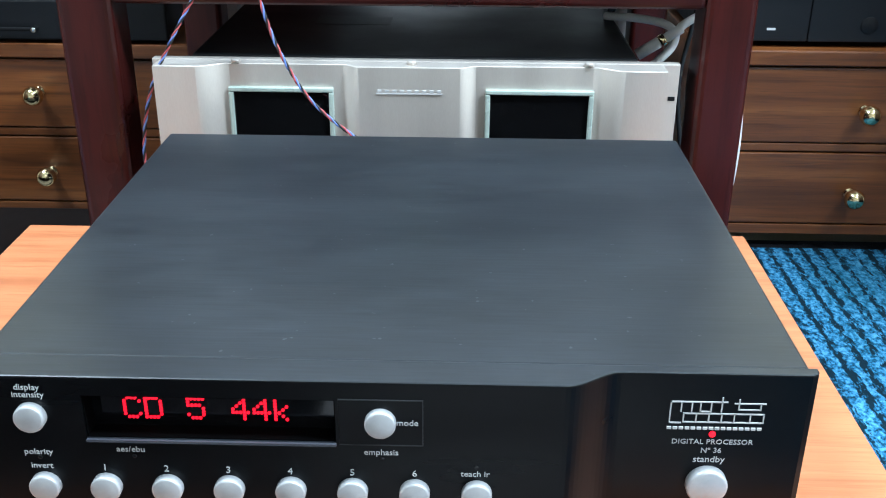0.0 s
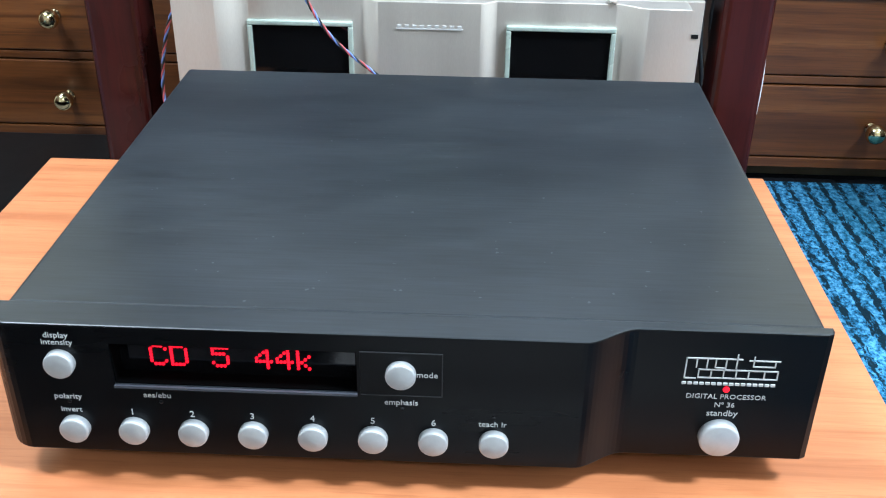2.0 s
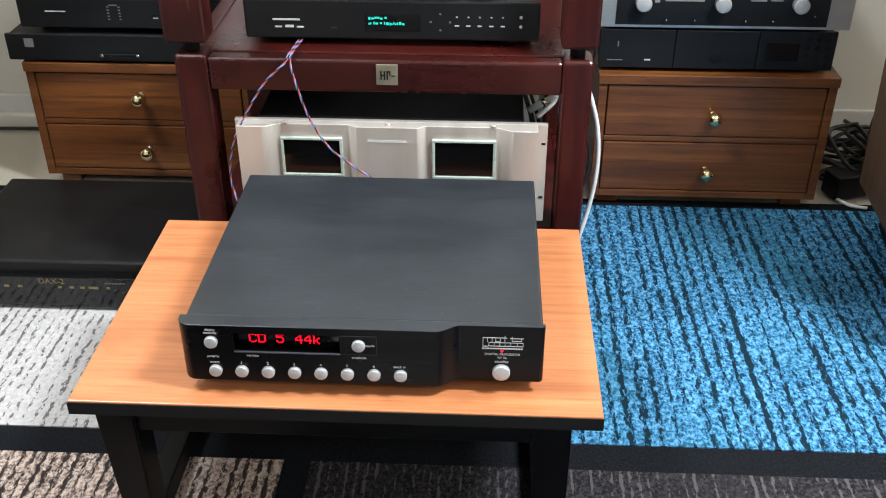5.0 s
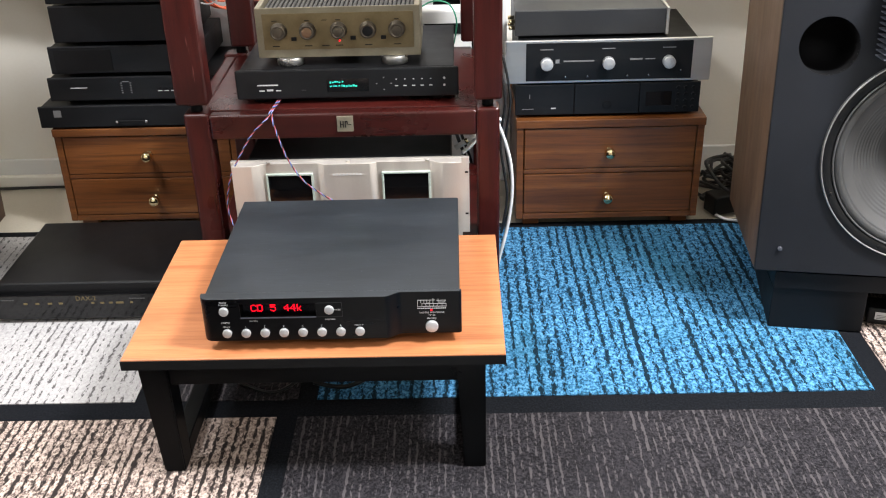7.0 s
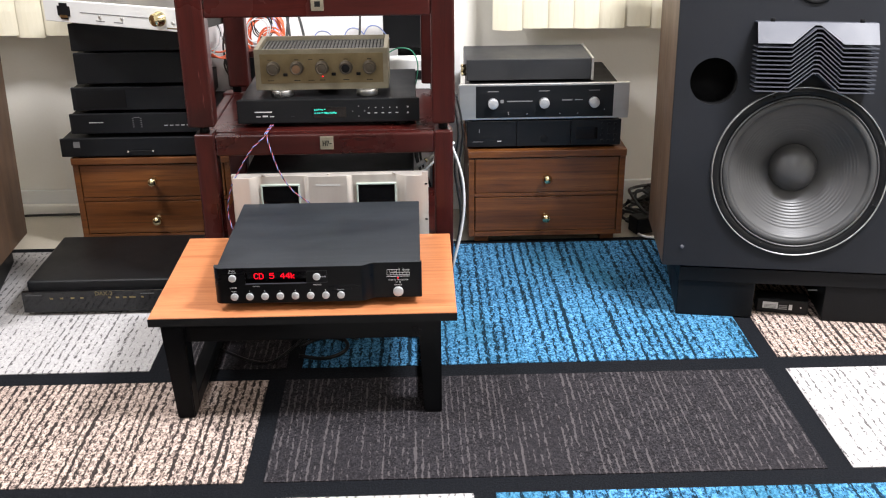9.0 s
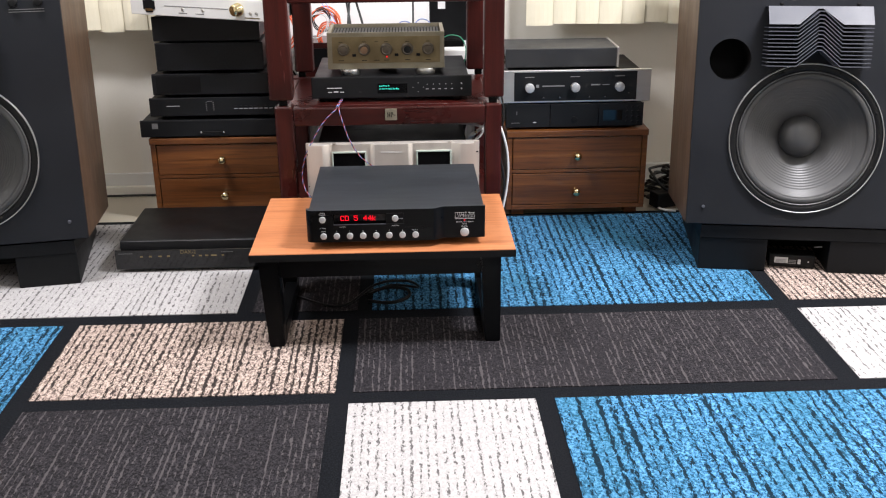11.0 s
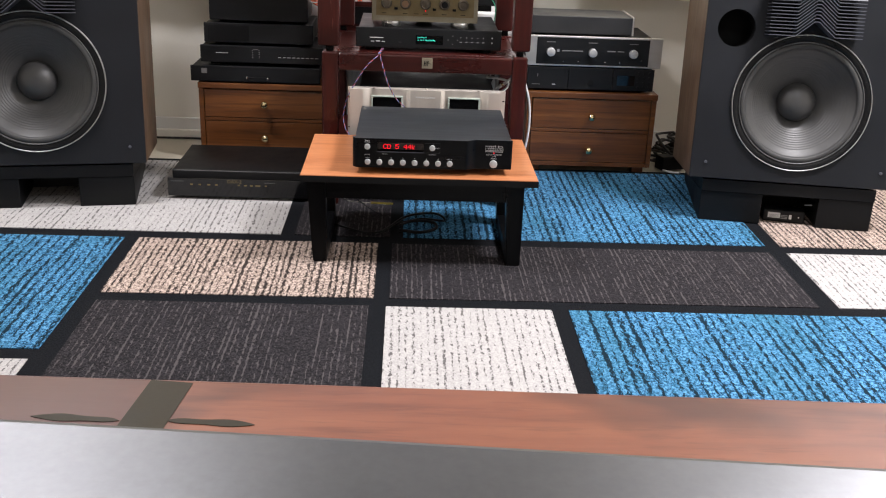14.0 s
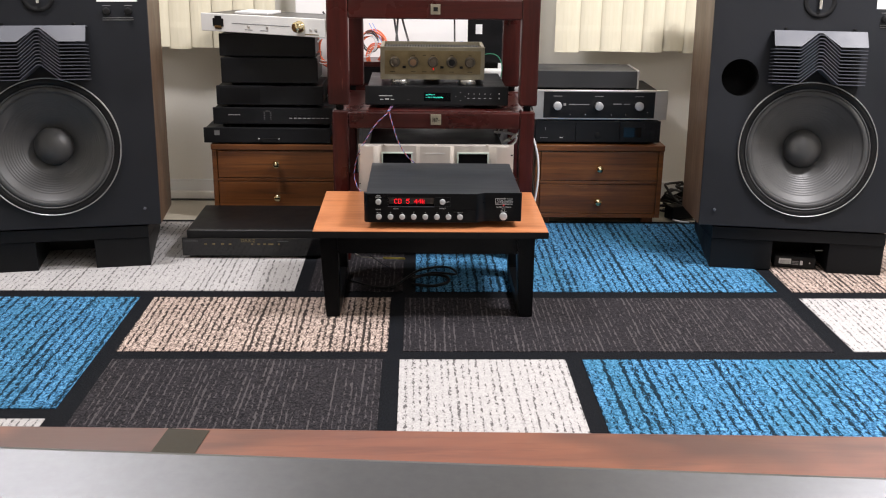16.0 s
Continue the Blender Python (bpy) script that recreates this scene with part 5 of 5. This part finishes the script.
# twisted three-strand cable from the media player
TWIST = (
    [(-0.142, 0.60, 0.4735), (-0.145, 0.53, 0.4720), (-0.150, 0.480, 0.4700), (-0.156, 0.468, 0.460), (-0.186, 0.462, 0.432), (-0.217, 0.462, 0.384), (-0.240, 0.466, 0.34), (-0.2525, 0.470, 0.29), (-0.250, 0.465, 0.255), (-0.232, 0.45, 0.228), (-0.18, 0.43, 0.20)],
    [(-0.136, 0.60, 0.4740), (-0.140, 0.53, 0.4725), (-0.146, 0.480, 0.4705), (-0.146, 0.466, 0.458), (-0.136, 0.455, 0.425), (-0.122, 0.452, 0.383), (-0.097, 0.450, 0.340), (-0.060, 0.448, 0.308), (-0.024, 0.445, 0.286), (0.03, 0.43, 0.255)],
)
for pts in TWIST:
    tw = thing("twisted_cable", "twisted blue, red and black wires hanging over the rack rail", "cable")
    v = [Vector(p) for p in pts]
    line = []
    for i in range(len(v) - 1):
        p0, p1, p2, p3 = v[max(i - 1, 0)], v[i], v[i + 1], v[min(i + 2, len(v) - 1)]
        for k in range(14):
            t = k / 14
            line.append(0.5 * ((2 * p1) + (p2 - p0) * t + (2 * p0 - 5 * p1 + 4 * p2 - p3) * t * t + (3 * p1 - p0 - 3 * p2 + p3) * t ** 3))
    for s, m in enumerate((M_BLUEWIRE, M_REDWIRE, M_BLACKWIRE)):
        run, strand, side, last = 0.0, [], None, None
        for i, q in enumerate(line):
            d = (line[min(i + 1, len(line) - 1)] - line[max(i - 1, 0)]).normalized()
            side = d.orthogonal().normalized() if side is None else (side - d * side.dot(d)).normalized()
            run += (q - last).length if last else 0
            last = q
            a = run / 0.022 * 2 * math.pi + s * 2 * math.pi / 3
            strand.append(q + 0.00095 * (side * math.cos(a) + d.cross(side) * math.sin(a)))
        part("strand", sweep(strand, 0.00084, 6), m, tw)

# cables on the floor
rnd = random.Random(3)
for i in range(15):
    cx, cy = 0.92 + rnd.uniform(-0.06, 0.05), 1.08 + rnd.uniform(-0.08, 0.08)
    pts = []
    z = 0.010 + 0.008 * i
    for k in range(7):
        a = k * 1.05 + i
        pts.append((cx + (0.055 + 0.02 * rnd.random()) * math.cos(a), cy + 0.05 * math.sin(a), max(0.0, z * (0.4 + 0.6 * rnd.random()))))
    cable("black cable in a heap beside the cabinet", pts, 0.0045, M_BLACKWIRE)
cable("black cable hanging behind the loudspeaker", [(0.93, 1.1, 0.02), (0.915, 1.02, 0.09), (0.905, 1.0, 0.15), (0.925, 1.02, 0.175), (0.95, 1.05, 0.13), (0.96, 1.08, 0.03)], 0.005, M_BLACKWIRE)
cable("short white cable end on the floor beside the cable heap", [(0.845, 0.945, 0.005), (0.865, 0.915, 0.006), (0.895, 0.905, 0.006)], 0.0035, M_WHITEWIRE)
cable("black cable lying along the skirting", [(-1.6, 1.20, 0.001), (-1.25, 1.19, 0.001), (-0.95, 1.205, 0.001), (-0.70, 1.20, 0.001)], 0.004, M_BLACKWIRE)
pb = thing("power_strip", "black power strip in the cable heap", "power strip", pose(0.88, 0.98, 0.001, 0, 0, 20))
part("body", box(-0.05, 0.05, -0.025, 0.025, 0, 0.05, 0.004), M_SATIN, pb)
cable("black cable lying under the low table", [(-0.28, 0.30, 0.006), (-0.15, 0.22, 0.006), (-0.06, 0.30, 0.03), (0.02, 0.26, 0.055), (0.05, 0.30, 0.02), (-0.02, 0.35, 0.006), (-0.08, 0.29, 0.006)], 0.0035, M_SATIN)
cable("thin grey cable under the low table", [(-0.225, 0.358, 0.083), (-0.205, 0.358, 0.060), (-0.180, 0.358, 0.040), (-0.150, 0.358, 0.022)], 0.0016, M_LENS)
cable("black cable looped on the carpet under the low table", [(-0.09, 0.30, 0.006), (-0.03, 0.335, 0.006), (0.02, 0.32, 0.006), (0.025, 0.27, 0.006), (-0.02, 0.235, 0.006), (-0.08, 0.25, 0.006)], 0.0045, M_SATIN)
cable("thin white cable under the low table", [(-0.26, 0.36, 0.075), (-0.235, 0.36, 0.055), (-0.20, 0.36, 0.050), (-0.12, 0.36, 0.045)], 0.0016, M_WHITEWIRE)
cable("yellow cable sleeve under the low table", [(-0.165, 0.358, 0.050), (-0.10, 0.358, 0.048)], 0.0032, M_YELLOW)
cable("short white cable end in the stand opening", [(1.165, 0.45, 0.048), (1.185, 0.445, 0.050), (1.200, 0.440, 0.049)], 0.0022, M_WHITEWIRE)
